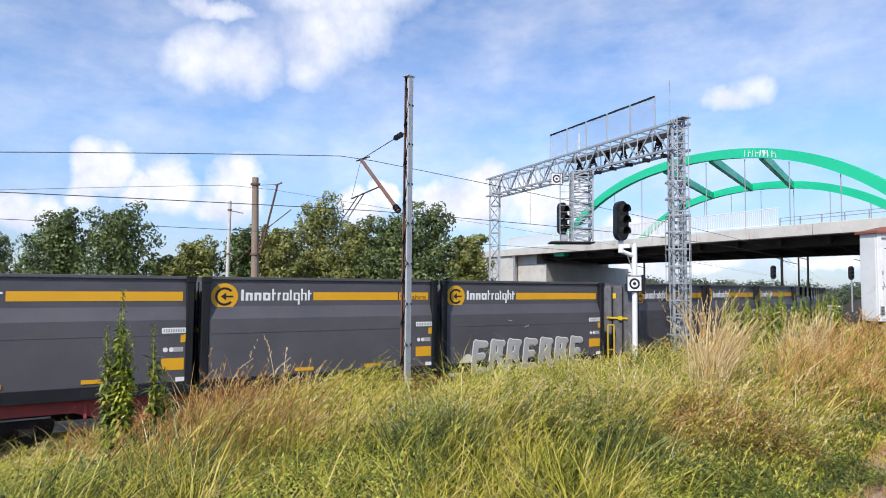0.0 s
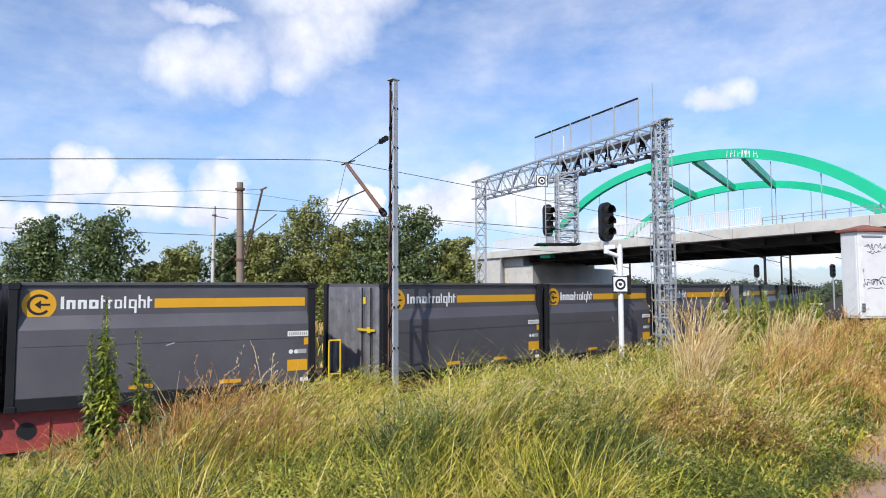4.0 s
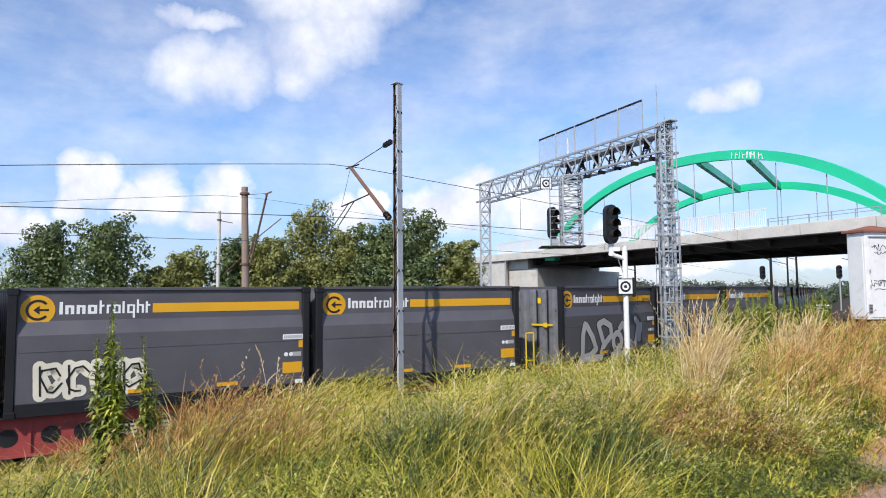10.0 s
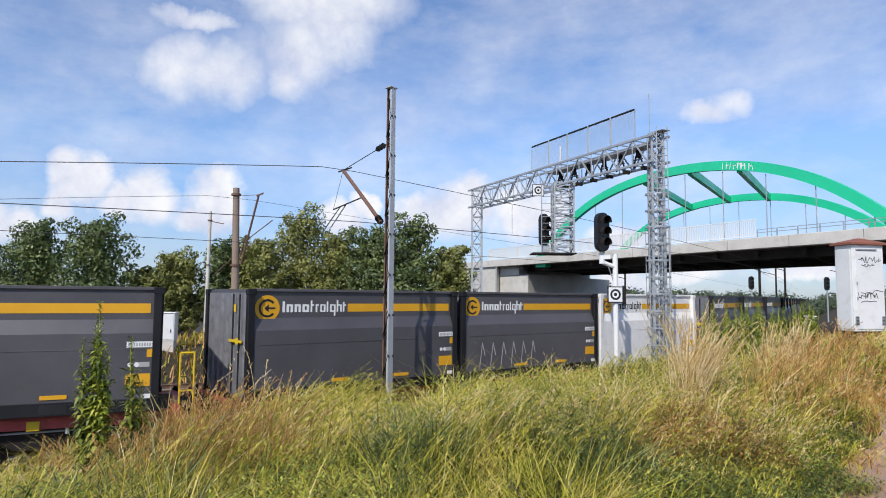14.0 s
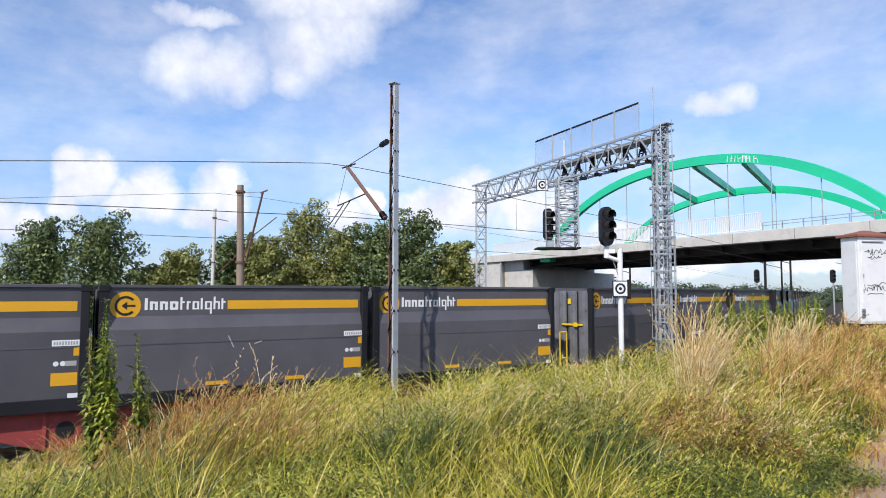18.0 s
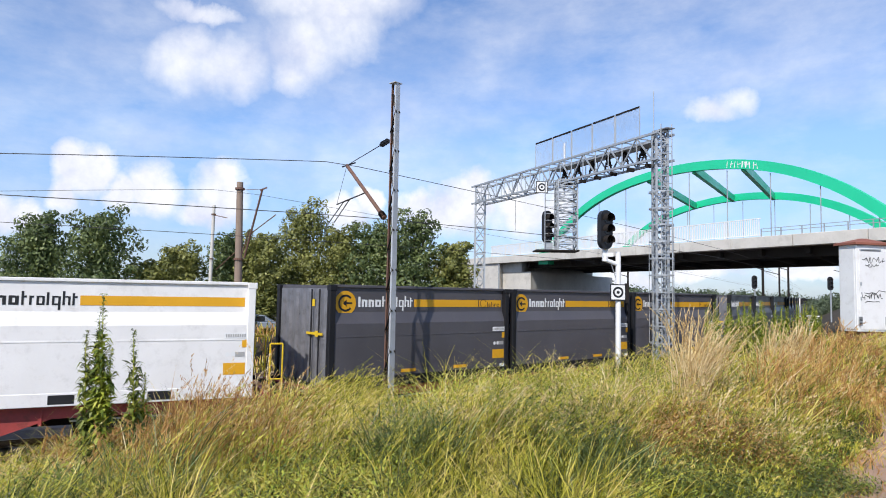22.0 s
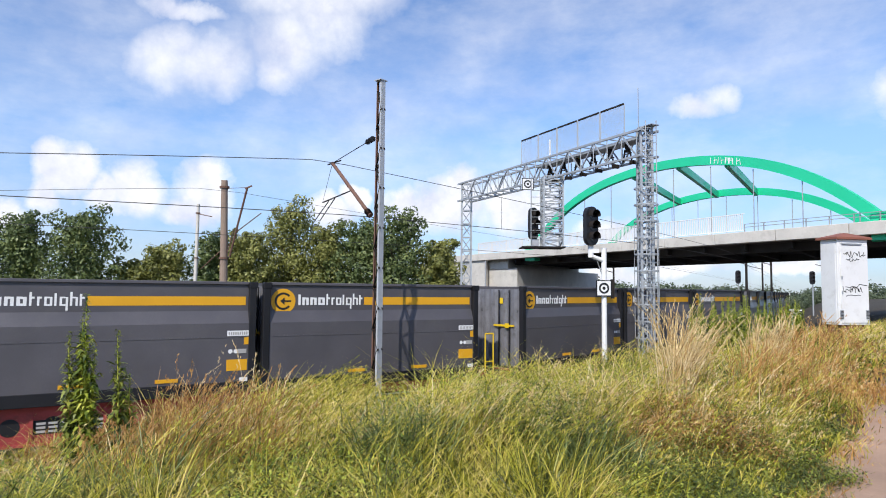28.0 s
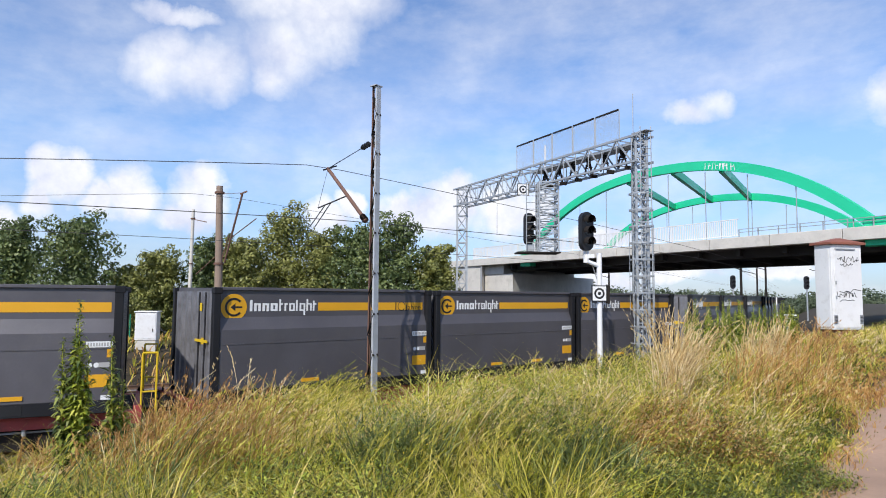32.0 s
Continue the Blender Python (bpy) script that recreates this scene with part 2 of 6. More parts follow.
M_WEED = blade_material("weed_leaf", [(0.04, 0.07, 0.010), (0.15, 0.20, 0.025), (0.38, 0.42, 0.05), (0.60, 0.58, 0.11)], 0.24, 0.42)
M_HERB = blade_material("herb_leaf", [(0.026, 0.042, 0.010), (0.09, 0.115, 0.020), (0.22, 0.25, 0.04), (0.40, 0.40, 0.07)], 0.2, 0.45)
M_REED = blade_material("grass_bluish", [(0.07, 0.105, 0.035), (0.18, 0.225, 0.075), (0.40, 0.43, 0.17)], 0.3, 0.4)
M_FLOWER = material("flower_yellow", (0.75, 0.55, 0.03), 0.6, vary=0.15)


# ------------------------------------------------------------ mesh helpers
def box(bm, x0, y0, z0, x1, y1, z1, m=None):
    r = bmesh.ops.create_cube(bm, size=1.0, matrix=Matrix.Translation(((x0 + x1) / 2, (y0 + y1) / 2, (z0 + z1) / 2)) @ Matrix.Diagonal((abs(x1 - x0), abs(y1 - y0), abs(z1 - z0), 1)))
    if m is not None:
        bmesh.ops.transform(bm, matrix=m, verts=r["verts"])
    return r["verts"]


def beam(bm, a, b, w, h=None):
    """A square bar from a to b."""
    a, b = Vector(a), Vector(b)
    d = b - a
    if d.length < 1e-6:
        return
    m = Matrix.Translation((a + b) / 2) @ d.to_track_quat("Z", "Y").to_matrix().to_4x4() @ Matrix.Diagonal((w, h or w, d.length, 1))
    bmesh.ops.create_cube(bm, size=1.0, matrix=m)


def rod(bm, a, b, r, r2=None, seg=8):
    a, b = Vector(a), Vector(b)
    d = b - a
    m = Matrix.Translation((a + b) / 2) @ d.to_track_quat("Z", "Y").to_matrix().to_4x4()
    bmesh.ops.create_cone(bm, cap_ends=True, segments=seg, radius1=r, radius2=r if r2 is None else r2, depth=d.length, matrix=m)


def prism(bm, outline, y0, y1):
    """A closed outline in x and z, pushed from y0 to y1."""
    lo = [bm.verts.new((x, y0, z)) for x, z in outline]
    hi = [bm.verts.new((x, y1, z)) for x, z in outline]
    bm.faces.new(lo[::-1])
    bm.faces.new(hi)
    n = len(outline)
    for i in range(n):
        bm.faces.new((lo[i], lo[(i + 1) % n], hi[(i + 1) % n], hi[i]))
    bmesh.ops.recalc_face_normals(bm, faces=bm.faces)


def bevelled(bm, w=0.01):
    bmesh.ops.bevel(bm, geom=list(bm.edges), offset=w, segments=1, affect="EDGES", clamp_overlap=True)
    return bm


def mesh_of(name, bm, mat):
    me = bpy.data.meshes.new(name)
    bm.to_mesh(me)
    bm.free()
    me.materials.append(mat)
    return me


def part(name, bm, mat, parent, label=""):
    ob = new(name, bm if isinstance(bm, bpy.types.Mesh) else mesh_of(name, bm, mat))
    ob.parent = parent
    if label:
        ob["label"] = label
    return ob


def thing(name, m, label, category, group="", kind=""):
    ob = new(name)
    ob.empty_display_size = 0.2
    ob.matrix_world = m
    return tagged(ob, label, category, group, kind)


def bm_of(*makes):
    bm = bmesh.new()
    for f in makes:
        f(bm)
    return bm


def boxes(*rows):
    bm = bmesh.new()
    for r in rows:
        box(bm, *r)
    return bm


def raw(name, verts, faces, mat, smooth=False):
    me = bpy.data.meshes.new(name)
    me.from_pydata(verts, [], faces)
    me.materials.append(mat)
    if smooth:
        me.shade_smooth()
    return me


# ------------------------------------------------------------ the plan: the line of the track
TH, DIST = radians(54.42), 14.162                  # heading and distance of the line at s = 10
BENDS = ((-14.0, 16.0, 0.0130), (16.0, 42.0, 0.0132))   # from, to, curvature: it bends away from the camera
RAIL_Z = -0.20                                     # the top of the rails


def heading(s):
    return TH - sum(k * (min(max(s, a), b) - min(max(10.0, a), b)) for a, b, k in BENDS)


STEP = 0.25
LINE_S = np.arange(-220.0, 440.0, STEP)
LINE_H = np.array([heading(s + STEP / 2) for s in LINE_S])
LINE = np.c_[np.cumsum(np.sin(LINE_H)), np.cumsum(np.cos(LINE_H))] * STEP
AT_TEN = int(np.argmin(np.abs(LINE_S + STEP - 10.0)))
LINE += np.array((-math.cos(TH), math.sin(TH))) * DIST + np.array((math.sin(TH), math.cos(TH))) * 10 - LINE[AT_TEN]
HALF = 1.45                                        # half the width of a container


def track(s, off=0.0):
    """Point and heading at s along the near track; off: metres from the line of the containers' near side, away from the camera."""
    hd = heading(s)
    p = Vector((np.interp(s, LINE_S + STEP, LINE[:, 0]), np.interp(s, LINE_S + STEP, LINE[:, 1])))
    return p + Vector((-math.cos(hd), math.sin(hd))) * off, hd


def on_track(s, off=0.0, z=0.0):
    """Local x runs along the track, y away from the camera."""
    p, hd = track(s, off)
    return Matrix.Translation((p.x, p.y, z)) @ Matrix.Rotation(math.pi / 2 - hd, 4, "Z")


TRACK_PTS = np.array([[*track(s)[0], *(math.sin(track(s)[1]), math.cos(track(s)[1]))] for s in np.arange(-200, 420, 2.0)])


def beside(xy):
    """Metres towards the camera from the near side of the train, for an array of places."""
    xy = np.atleast_2d(np.asarray(xy, float))
    out = np.empty(len(xy))
    for i in range(0, len(xy), 20000):
        q = xy[i:i + 20000]
        d = ((q[:, None, :] - TRACK_PTS[None, :, :2]) ** 2).sum(-1)
        t = TRACK_PTS[d.argmin(1)]
        out[i:i + 20000] = (q[:, 0] - t[:, 0]) * t[:, 3] - (q[:, 1] - t[:, 1]) * t[:, 2]
    return out


def ease(v, a, b):
    t = np.clip((v - a) / (b - a), 0, 1)
    return t * t * (3 - 2 * t)


def ground_z(xy):
    xy = np.atleast_2d(np.asarray(xy, float))
    e, x = beside(xy), xy[:, 0]
    near = -0.62 + 1.45 * ease(e, 1.2, 4.4) + 0.75 * ease(e, 4, 11) + 0.75 * ease(x, 3, 11) * ease(e, 1.8, 6) - 0.75 * ease(-x, 3.5, 8) * ease(e, 1.6, 4) * (1 - ease(e, 7, 11))
    far = -0.62 + 1.45 * ease(-e, 13, 16.5) - 0.9 * ease(-e, 19, 24)
    wob = 0.05 * np.sin(xy[:, 0] * 1.3 + 1) * np.cos(xy[:, 1] * 0.9) * ease(e, 2, 5)
    return np.where(e > -2, near + wob, far)


def gz(x, y):
    return float(ground_z([(x, y)])[0])


def make_ground():
    """One sheet: fine near the camera, coarse out to the horizon."""
    xs = np.unique(np.r_[-3000, -1500, -700, -350, -180, np.arange(-100, -30, 10), np.arange(-30, 30, 0.6), np.arange(30, 110, 5), 180, 350, 700, 1500, 3000])
    ys = np.unique(np.r_[-3000, -1000, -300, -100, -40, np.arange(-20, 45, 0.6), np.arange(45, 130, 5), 180, 350, 700, 1500, 4500])
    g = np.array([(x, y) for y in ys for x in xs])
    z = ground_z(g)
    nx, ny = len(xs), len(ys)
    faces = [(j * nx + i, j * nx + i + 1, (j + 1) * nx + i + 1, (j + 1) * nx + i) for j in range(ny - 1) for i in range(nx - 1)]
    ob = new("ground", raw("ground", np.c_[g, z].tolist(), faces, M_SOIL, True))
    tagged(ob, "dry earth bank sloping down to the railway", "ground", kind="structure")


make_ground()


# ------------------------------------------------------------ the railway
TRACKS = (HALF, HALF + 4.6, HALF + 9.2)      # centre lines, from the line of the near side


def strip(name, offs_z, s0, s1, step, mat):
    """A profile of (offset, height) drawn along the track."""
    ss = np.arange(s0, s1 + 0.1, step)
    verts, faces = [], []
    k = len(offs_z)
    for s in ss:
        for off, z in offs_z:
            p, _ = track(float(s), off)
            verts.append((p.x, p.y, z + RAIL_Z))
    for i in range(len(ss) - 1):
        for j in range(k - 1):
            a = i * k + j
            faces.append((a, a + k, a + k + 1, a + 1))
    return raw(name, verts, faces, mat)


def make_railway():
    for c in TRACKS:
        bed = tagged(new("track_bed", strip("track_bed", [(c - 2.1, -0.60), (c - 1.5, -0.26), (c + 1.5, -0.26), (c + 2.1, -0.60)], -120, 300, 3, M_BALLAST)), "brown-grey crushed stone track bed", "track", kind="structure")
        for side in (-0.75, 0.75):
            o = c + side
            prof = [(o - 0.07, -0.15), (o - 0.07, -0.13), (o - 0.012, -0.11), (o - 0.012, -0.04), (o - 0.036, -0.03), (o - 0.036, 0.0), (o + 0.036, 0.0), (o + 0.036, -0.03), (o + 0.012, -0.04), (o + 0.012, -0.11), (o + 0.07, -0.13), (o + 0.07, -0.15)]
            part("rail", strip("rail", prof, -120, 300, 2, M_RAIL), M_RAIL, bed, "worn steel rail")
    sl = mesh_of("sleeper", bevelled(boxes((-0.13, -1.25, -0.30, 0.13, 1.25, -0.155)), 0.02), M_SLEEPER)
    for c in TRACKS[:1]:
        for i in range(110):
            ob = part("sleeper", sl, M_SLEEPER, bed)
            ob.matrix_world = on_track(-18 + i * 0.6, c, RAIL_Z)


make_railway()

# ------------------------------------------------------------ the train
PITCH, WAGON, SPEED, FIRST = 6.226, 20.258, 7.8199, -10.841
LENGTH, LOW, BAND0, BAND1, TOP = 6.06, 0.80, 2.39, 2.67, 3.325
LOGO = 0.5                                    # the disc's place from the rear end


def disc(bm, x, y, z, r, r_in=0.0, a0=0.0, a1=360.0, seg=28, t=0.004):
    """A flat ring or disc in the plane of the side, t thick, towards -y."""
    n = max(3, int(seg * (a1 - a0) / 360))
    angs = [radians(a0 + (a1 - a0) * i / n) for i in range(n + 1)]
    if r_in <= 0:
        vs = [bm.verts.new((x + r * math.cos(a), y - t, z + r * math.sin(a))) for a in (angs[:-1] if a1 - a0 >= 360 else angs)]
        bm.faces.new(vs)
        return
    o = [bm.verts.new((x + r * math.cos(a), y - t, z + r * math.sin(a))) for a in angs]
    i_ = [bm.verts.new((x + r_in * math.cos(a), y - t, z + r_in * math.sin(a))) for a in angs]
    for k in range(n):
        bm.faces.new((o[k], o[k + 1], i_[k + 1], i_[k]))


def poly(bm, pts, y):
    f = bm.faces.new([bm.verts.new((x, y, z)) for x, z in pts])
    return f


def text_mesh(name, body, size, mat, bold=0.0):
    cu = bpy.data.curves.new(name, "FONT")
    cu.body, cu.size, cu.offset, cu.fill_mode = body, size, bold, "FRONT"
    ob = bpy.data.objects.new(name, cu)
    scene.collection.objects.link(ob)
    bpy.context.view_layer.update()
    me = bpy.data.meshes.new_from_object(ob)
    bpy.data.objects.remove(ob)
    me.transform(Matrix.Rotation(math.pi / 2, 4, "X"))
    me.materials.clear()
    me.materials.append(mat)
    me.name = name
    return me


def stretch(me, width):
    """Widen a mesh of letters to the given width."""
    xs = [v.co.x for v in me.vertices]
    me.transform(Matrix.Diagonal((width / (max(xs) - min(xs)), 1, 1, 1)))
    return me


YU, YL = -1.34, -1.45                          # the upper panel and the prouder lower wall


def side_profile():
    return [(YL + 0.04, LOW), (YL, LOW + 0.04), (YL, BAND0), (YU, BAND1), (YU, TOP - 0.03), (YU + 0.04, TOP), (-YU - 0.04, TOP), (-YU, TOP - 0.03), (-YU, BAND1), (-YL, BAND0), (-YL, LOW + 0.04), (-YL - 0.04, LOW)]


def make_container(white=False):
    wall, post = (M_WHITE_BOX, M_WHITE_BOX) if white else (M_DARK, M_DARKER)
    c = thing("container", Matrix(), "chalky white" if white else "dark", "container", "containers on the train")
    bm = bmesh.new()
    prof = side_profile()
    x0, x1 = 0.09, LENGTH - 0.09
    vs = [[bm.verts.new((x, y, z)) for y, z in prof] for x in (x0, x1)]
    n = len(prof)
    for i in range(n):
        bm.faces.new((vs[0][i], vs[0][(i + 1) % n], vs[1][(i + 1) % n], vs[1][i]))
    bm.faces.new(vs[0][::-1]), bm.faces.new(vs[1])
    bmesh.ops.recalc_face_normals(bm, faces=bm.faces)
    part("body", bm, wall, c)
    # corner posts with castings
    for px in (0.0, LENGTH - 0.16):
        for side in (-1, 1):
            bm = bmesh.new()
            y = side * 1.40
            box(bm, px, y - 0.075, LOW, px + 0.16, y + 0.075, TOP)
            box(bm, px - 0.01, y - 0.085, TOP - 0.13, px + 0.19, y + 0.085, TOP + 0.012)
            box(bm, px - 0.01, y - 0.085, LOW - 0.012, px + 0.19, y + 0.085, LOW + 0.12)
            part("corner_post", bevelled(bm, 0.012), post, c)
    for side in (-1, 1):
        bm = boxes((0.16, side * 1.43 - 0.03, LOW - 0.004, LENGTH - 0.16, side * 1.43 + 0.03, LOW + 0.262))
        part("bottom_rail", bevelled(bm, 0.01), post, c)
        bm = boxes((0.16, side * 1.36 - 0.03, TOP - 0.05, LENGTH - 0.16, side * 1.36 + 0.03, TOP + 0.02))
        part("top_rail", bevelled(bm, 0.01), wall, c)
    # a seam across the lower wall
    part("seam", boxes((0.2, YL - 0.008, 2.062, LENGTH - 0.2, YL + 0.01, 2.084)), wall, c)
    # ribbed end walls; the grey ones take the paler, sunlit colour
    for px, d in ((0.03, 1), (LENGTH - 0.03, -1)):
        bm = bmesh.new()
        pts = []
        for i in range(15):
            y = -1.30 + i * 2.6 / 14
            pts += [(px + d * (0.0 if i % 2 else 0.05), y), (px + d * (0.0 if i % 2 else 0.05), y + 0.12)]
        lo = [bm.verts.new((x, y, LOW + 0.1)) for x, y in pts]
        hi = [bm.verts.new((x, y, TOP - 0.08)) for x, y in pts]
        for i in range(len(pts) - 1):
            bm.faces.new((lo[i], lo[i + 1], hi[i + 1], hi[i]))
        part("end_wall", bm, wall if white else M_END_LIT, c, "ribbed end wall")
        if d > 0:
            for y in (-0.95, -0.55):
                bm = bmesh.new()
                rod(bm, (px - 0.03, y, LOW + 0.1), (px - 0.03, y, TOP - 0.1), 0.02, seg=6)
                part("lock_bar", bm, post, c)
            bm = boxes((px - 0.05, -1.15, 2.10, px - 0.03, -0.35, 2.16), (px - 0.055, -0.95, 2.06, px - 0.025, -0.80, 2.20))
            part("door_bar", bm, M_RAILYEL, c, "yellow door bar")
            part("warning_sign", boxes((px - 0.03, -0.70, 2.80, px - 0.022, -0.58, 2.98)), M_RAILYEL, c)
    # fork pockets, black boxes for the dark inside them, and low yellow plates
    for x in (2.15, 3.94):
        part("fork_pocket", boxes((x, YL - 0.016, LOW + 0.04, x + 0.46, YL, LOW + 0.22)), M_INK, c)
        if not white:
            part("pocket_plate", boxes((x, YL - 0.018, LOW + 0.32, x + 0.46, YL, LOW + 0.40)), M_YELLOW, c, "yellow plate")
    # livery
    part("stripe", boxes((2.606, YU - 0.006, 2.80, 5.838, YU, 3.0)), M_YELLOW, c, "yellow stripe")
    bm = bmesh.new()
    disc(bm, LOGO, YU, 2.895, 0.30, t=0.006)
    emblem = part("emblem", bm, M_YELLOW, c, "yellow disc with a dark ring and arrow")
    bm = bmesh.new()
    disc(bm, LOGO, YU, 2.895, 0.21, 0.16, 40, 320, t=0.010)
    poly(bm, [(LOGO - 0.08, 2.895), (LOGO + 0.03, 2.805), (LOGO + 0.03, 2.875), (LOGO + 0.19, 2.875), (LOGO + 0.19, 2.915), (LOGO + 0.03, 2.915), (LOGO + 0.03, 2.985)], YU - 0.010)
    part("arrow", bm, M_INK if not white else M_RUST, emblem)
    bm = bmesh.new()
    widths = [0.06, 0.16, 0.16, 0.17, 0.10, 0.09, 0.14, 0.06, 0.15, 0.14, 0.10]
    tall = [0.07, 0, 0, 0, 0.09, 0, 0, 0.07, -0.10, 0.10, 0.06]
    x = 0.87
    for i, (w, h) in enumerate(zip(widths, tall)):
        z0, z1 = 2.80 + min(h, 0), 2.985 + max(h, 0)
        t = 0.060 if i < 4 else 0.042
        if w <= 0.1:
            box(bm, x, YU - 0.006, z0, x + t, YU, z1)
            if w > 0.06:
                box(bm, x + t, YU - 0.006, 2.945, x + w - 0.01, YU, 2.985)
        else:
            box(bm, x, YU - 0.006, 2.80, x + t, YU, z1)
            box(bm, x + w - t, YU - 0.006, z0, x + w, YU, 2.98)
            box(bm, x + t, YU - 0.006, 2.985 - t * 0.8, x + w - t, YU, 2.985)
            if i in (3, 6, 8):
                box(bm, x + t, YU - 0.006, 2.80, x + w - t, YU, 2.80 + t * 0.8)
        x += w + (0.042 if i < 4 else 0.033)
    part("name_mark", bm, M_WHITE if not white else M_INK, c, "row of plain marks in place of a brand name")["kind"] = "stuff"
    # plates at the front end
    part("number_bar", boxes((5.42, YL - 0.006, 2.10, 5.90, YL, 2.22)), M_WHITE, c, "white plate with unreadable digits")
    bm = bmesh.new()
    for i in range(9):
        box(bm, 5.45 + i * 0.049, YL - 0.009, 2.125, 5.48 + i * 0.049, YL - 0.005, 2.195)
    part("digit_bar", bm, M_SPRAY, c)["kind"] = "stuff"
    part("small_plate", boxes((5.80, YL - 0.006, 1.90, 5.92, YL, 2.07)), M_YELLOW, c)
    part("grey_plate", boxes((5.66, YL - 0.006, 1.70, 5.86, YL, 1.80)), M_SPRAY, c)
    for x in (5.50, 5.62):
        bm = bmesh.new()
        disc(bm, x, YL, 1.75, 0.05, t=0.006)
        part("round_sticker", bm, M_WHITE, c)
    part("placard", boxes((5.42, YL - 0.006, 1.31, 5.88, YL, 1.565)), M_YELLOW, c, "yellow placard")
    part("weight_plate", boxes((5.72, YL - 0.006, 1.06, 5.90, YL, 1.15)), M_WHITE, c)
    # warning hatching on the roof edge
    for x in (0.22, 5.35):
        bm = bmesh.new()
        for i in range(5):
            poly(bm, [(x + i * 0.1, TOP - 0.045), (x + 0.05 + i * 0.1, TOP - 0.045), (x + 0.08 + i * 0.1, TOP - 0.004), (x + 0.03 + i * 0.1, TOP - 0.004)], YU - 0.036)
        part("warning_hatch", bm, M_CREAM, c)
    return c


def make_wheelset(parent, x, mesh):
    ob = part("wheelset", mesh, M_UNDER, parent)
    ob.matrix_local = Matrix.Translation((x, 0, 0.46))
    return ob


def make_wagon():
    w = thing("container_wagon", Matrix(), "red three-container flat wagon with dirty fish-bellied sills", "railway wagon", "wagons of the train")
    half = WAGON / 2 - 0.62
    for side in (-1, 1):
        bm = bmesh.new()
        y = side * 1.18
        pts = [(-half, 0.95), (-half, 0.72), (-half + 4.1, 0.72), (-half + 5.6, 0.22), (half - 5.6, 0.22), (half - 4.1, 0.72), (half, 0.72), (half, 0.95)]
        prism(bm, pts, y - 0.05, y + 0.05)
        sill = part("sill", bm, M_RED, w, "dirty red side sill")
        bm = boxes((-half, y - 0.11, 0.93, half, y + 0.11, 0.98), (-half + 5.6, y - 0.10, 0.20, half - 5.6, y + 0.10, 0.25))
        part("flange", bm, M_RED, w)
        bay = (2 * half - 11.2) / 6
        # solid black discs stand in for the dark of the open holes
        for i in range(12):
            bm = bmesh.new()
            x = -half + 5.6 + bay * (i // 2 + (0.28 if i % 2 == 0 else 0.72))
            rod(bm, (x, y - 0.058, 0.59), (x, y + 0.058, 0.59), 0.175, seg=18)
            part("lightening_hole", bm, M_INK, sill)
        part("data_panel", boxes((-1.3, y + side * 0.052 - 0.003, 0.42, 0.1, y + side * 0.052 + 0.003, 0.70)), M_INK, sill, "black panel of unreadable figures")
        bm = bmesh.new()
        for r in range(3):
            for i in range(6):
                box(bm, -1.22 + i * 0.21, y + side * 0.057 - 0.003, 0.45 + r * 0.08, -1.06 + i * 0.21, y + side * 0.057 + 0.003, 0.495 + r * 0.08)
        part("data_bar", bm, M_SPRAY, sill)["kind"] = "stuff"
        # white-yellow hand rail at each end
        for ex in (half + 0.28,):
            bm = bmesh.new()
            for dx in (-0.14, 0.14):
                rod(bm, (ex + dx, side * 1.25, 0.75), (ex + dx, side * 1.25, 2.15), 0.022, seg=6)
            rod(bm, (ex - 0.14, side * 1.25, 2.15), (ex + 0.14, side * 1.25, 2.15), 0.022, seg=6)
            rod(bm, (ex - 0.16, side * 1.25, 1.35), (ex + 0.16, side * 1.25, 1.35), 0.018, seg=6)
            part("hand_rail", bm, M_RAILYEL, w, "bent yellow hand rail")
            part("step", boxes((ex - 0.22, side * 1.25 - 0.12, 0.42, ex + 0.22, side * 1.25 + 0.12, 0.46)), M_UNDER, w)
        for i in range(9):
            x = -half + 5.6 + (i - 1) * bay
            low = 0.25 if 0 < i < 8 else 0.60
            part("stiffener", boxes((x - 0.03, y + side * 0.05 - 0.04, low, x + 0.03, y + side * 0.05 + 0.04, 0.93)), M_RED, sill)
        # low steps, brake levers and plates along the solebar
        for x in (-half + 2.1, half - 2.6):
            part("brake_plate", boxes((x, y + side * 0.055 - 0.006, 0.70, x + 0.22, y + side * 0.055 + 0.006, 0.88)), M_RAILYEL, w, "yellow brake plate")
            part("lash_ring", bm_of(lambda b: rod(b, (x + 0.7, y, 0.60), (x + 0.7, y, 0.74), 0.04, seg=8)), M_GALV, w)
            part("brake_rod", bm_of(lambda b: rod(b, (x - 1.2, side * 1.12, 0.64), (x + 1.6, side * 1.12, 0.66), 0.02, seg=6)), M_GALV, w)
        part("air_pipe", bm_of(lambda b: rod(b, (-half, side * 1.06, 0.78), (half, side * 1.06, 0.78), 0.03, seg=6)), M_UNDER, w)
    # near-black sill and tank, added to stand for the shade under the wagon
    part("centre_sill", boxes((-half, -0.35, 0.42, half, 0.35, 0.95)), M_UNDER, w)
    part("floor_plate", boxes((-half, -1.12, 0.955, half, 1.12, 0.975)), M_UNDER, w)
    part("air_tank", bm_of(lambda b: rod(b, (-1.0, -0.75, 0.55), (0.9, -0.75, 0.55), 0.19, seg=14)), M_UNDER, w)
    for i, x in enumerate(np.linspace(-half + 0.5, half - 0.5, 9)):
        part("cross_member", boxes((x - 0.09, -1.13, 0.72, x + 0.09, 1.13, 0.96)), M_RED, w)
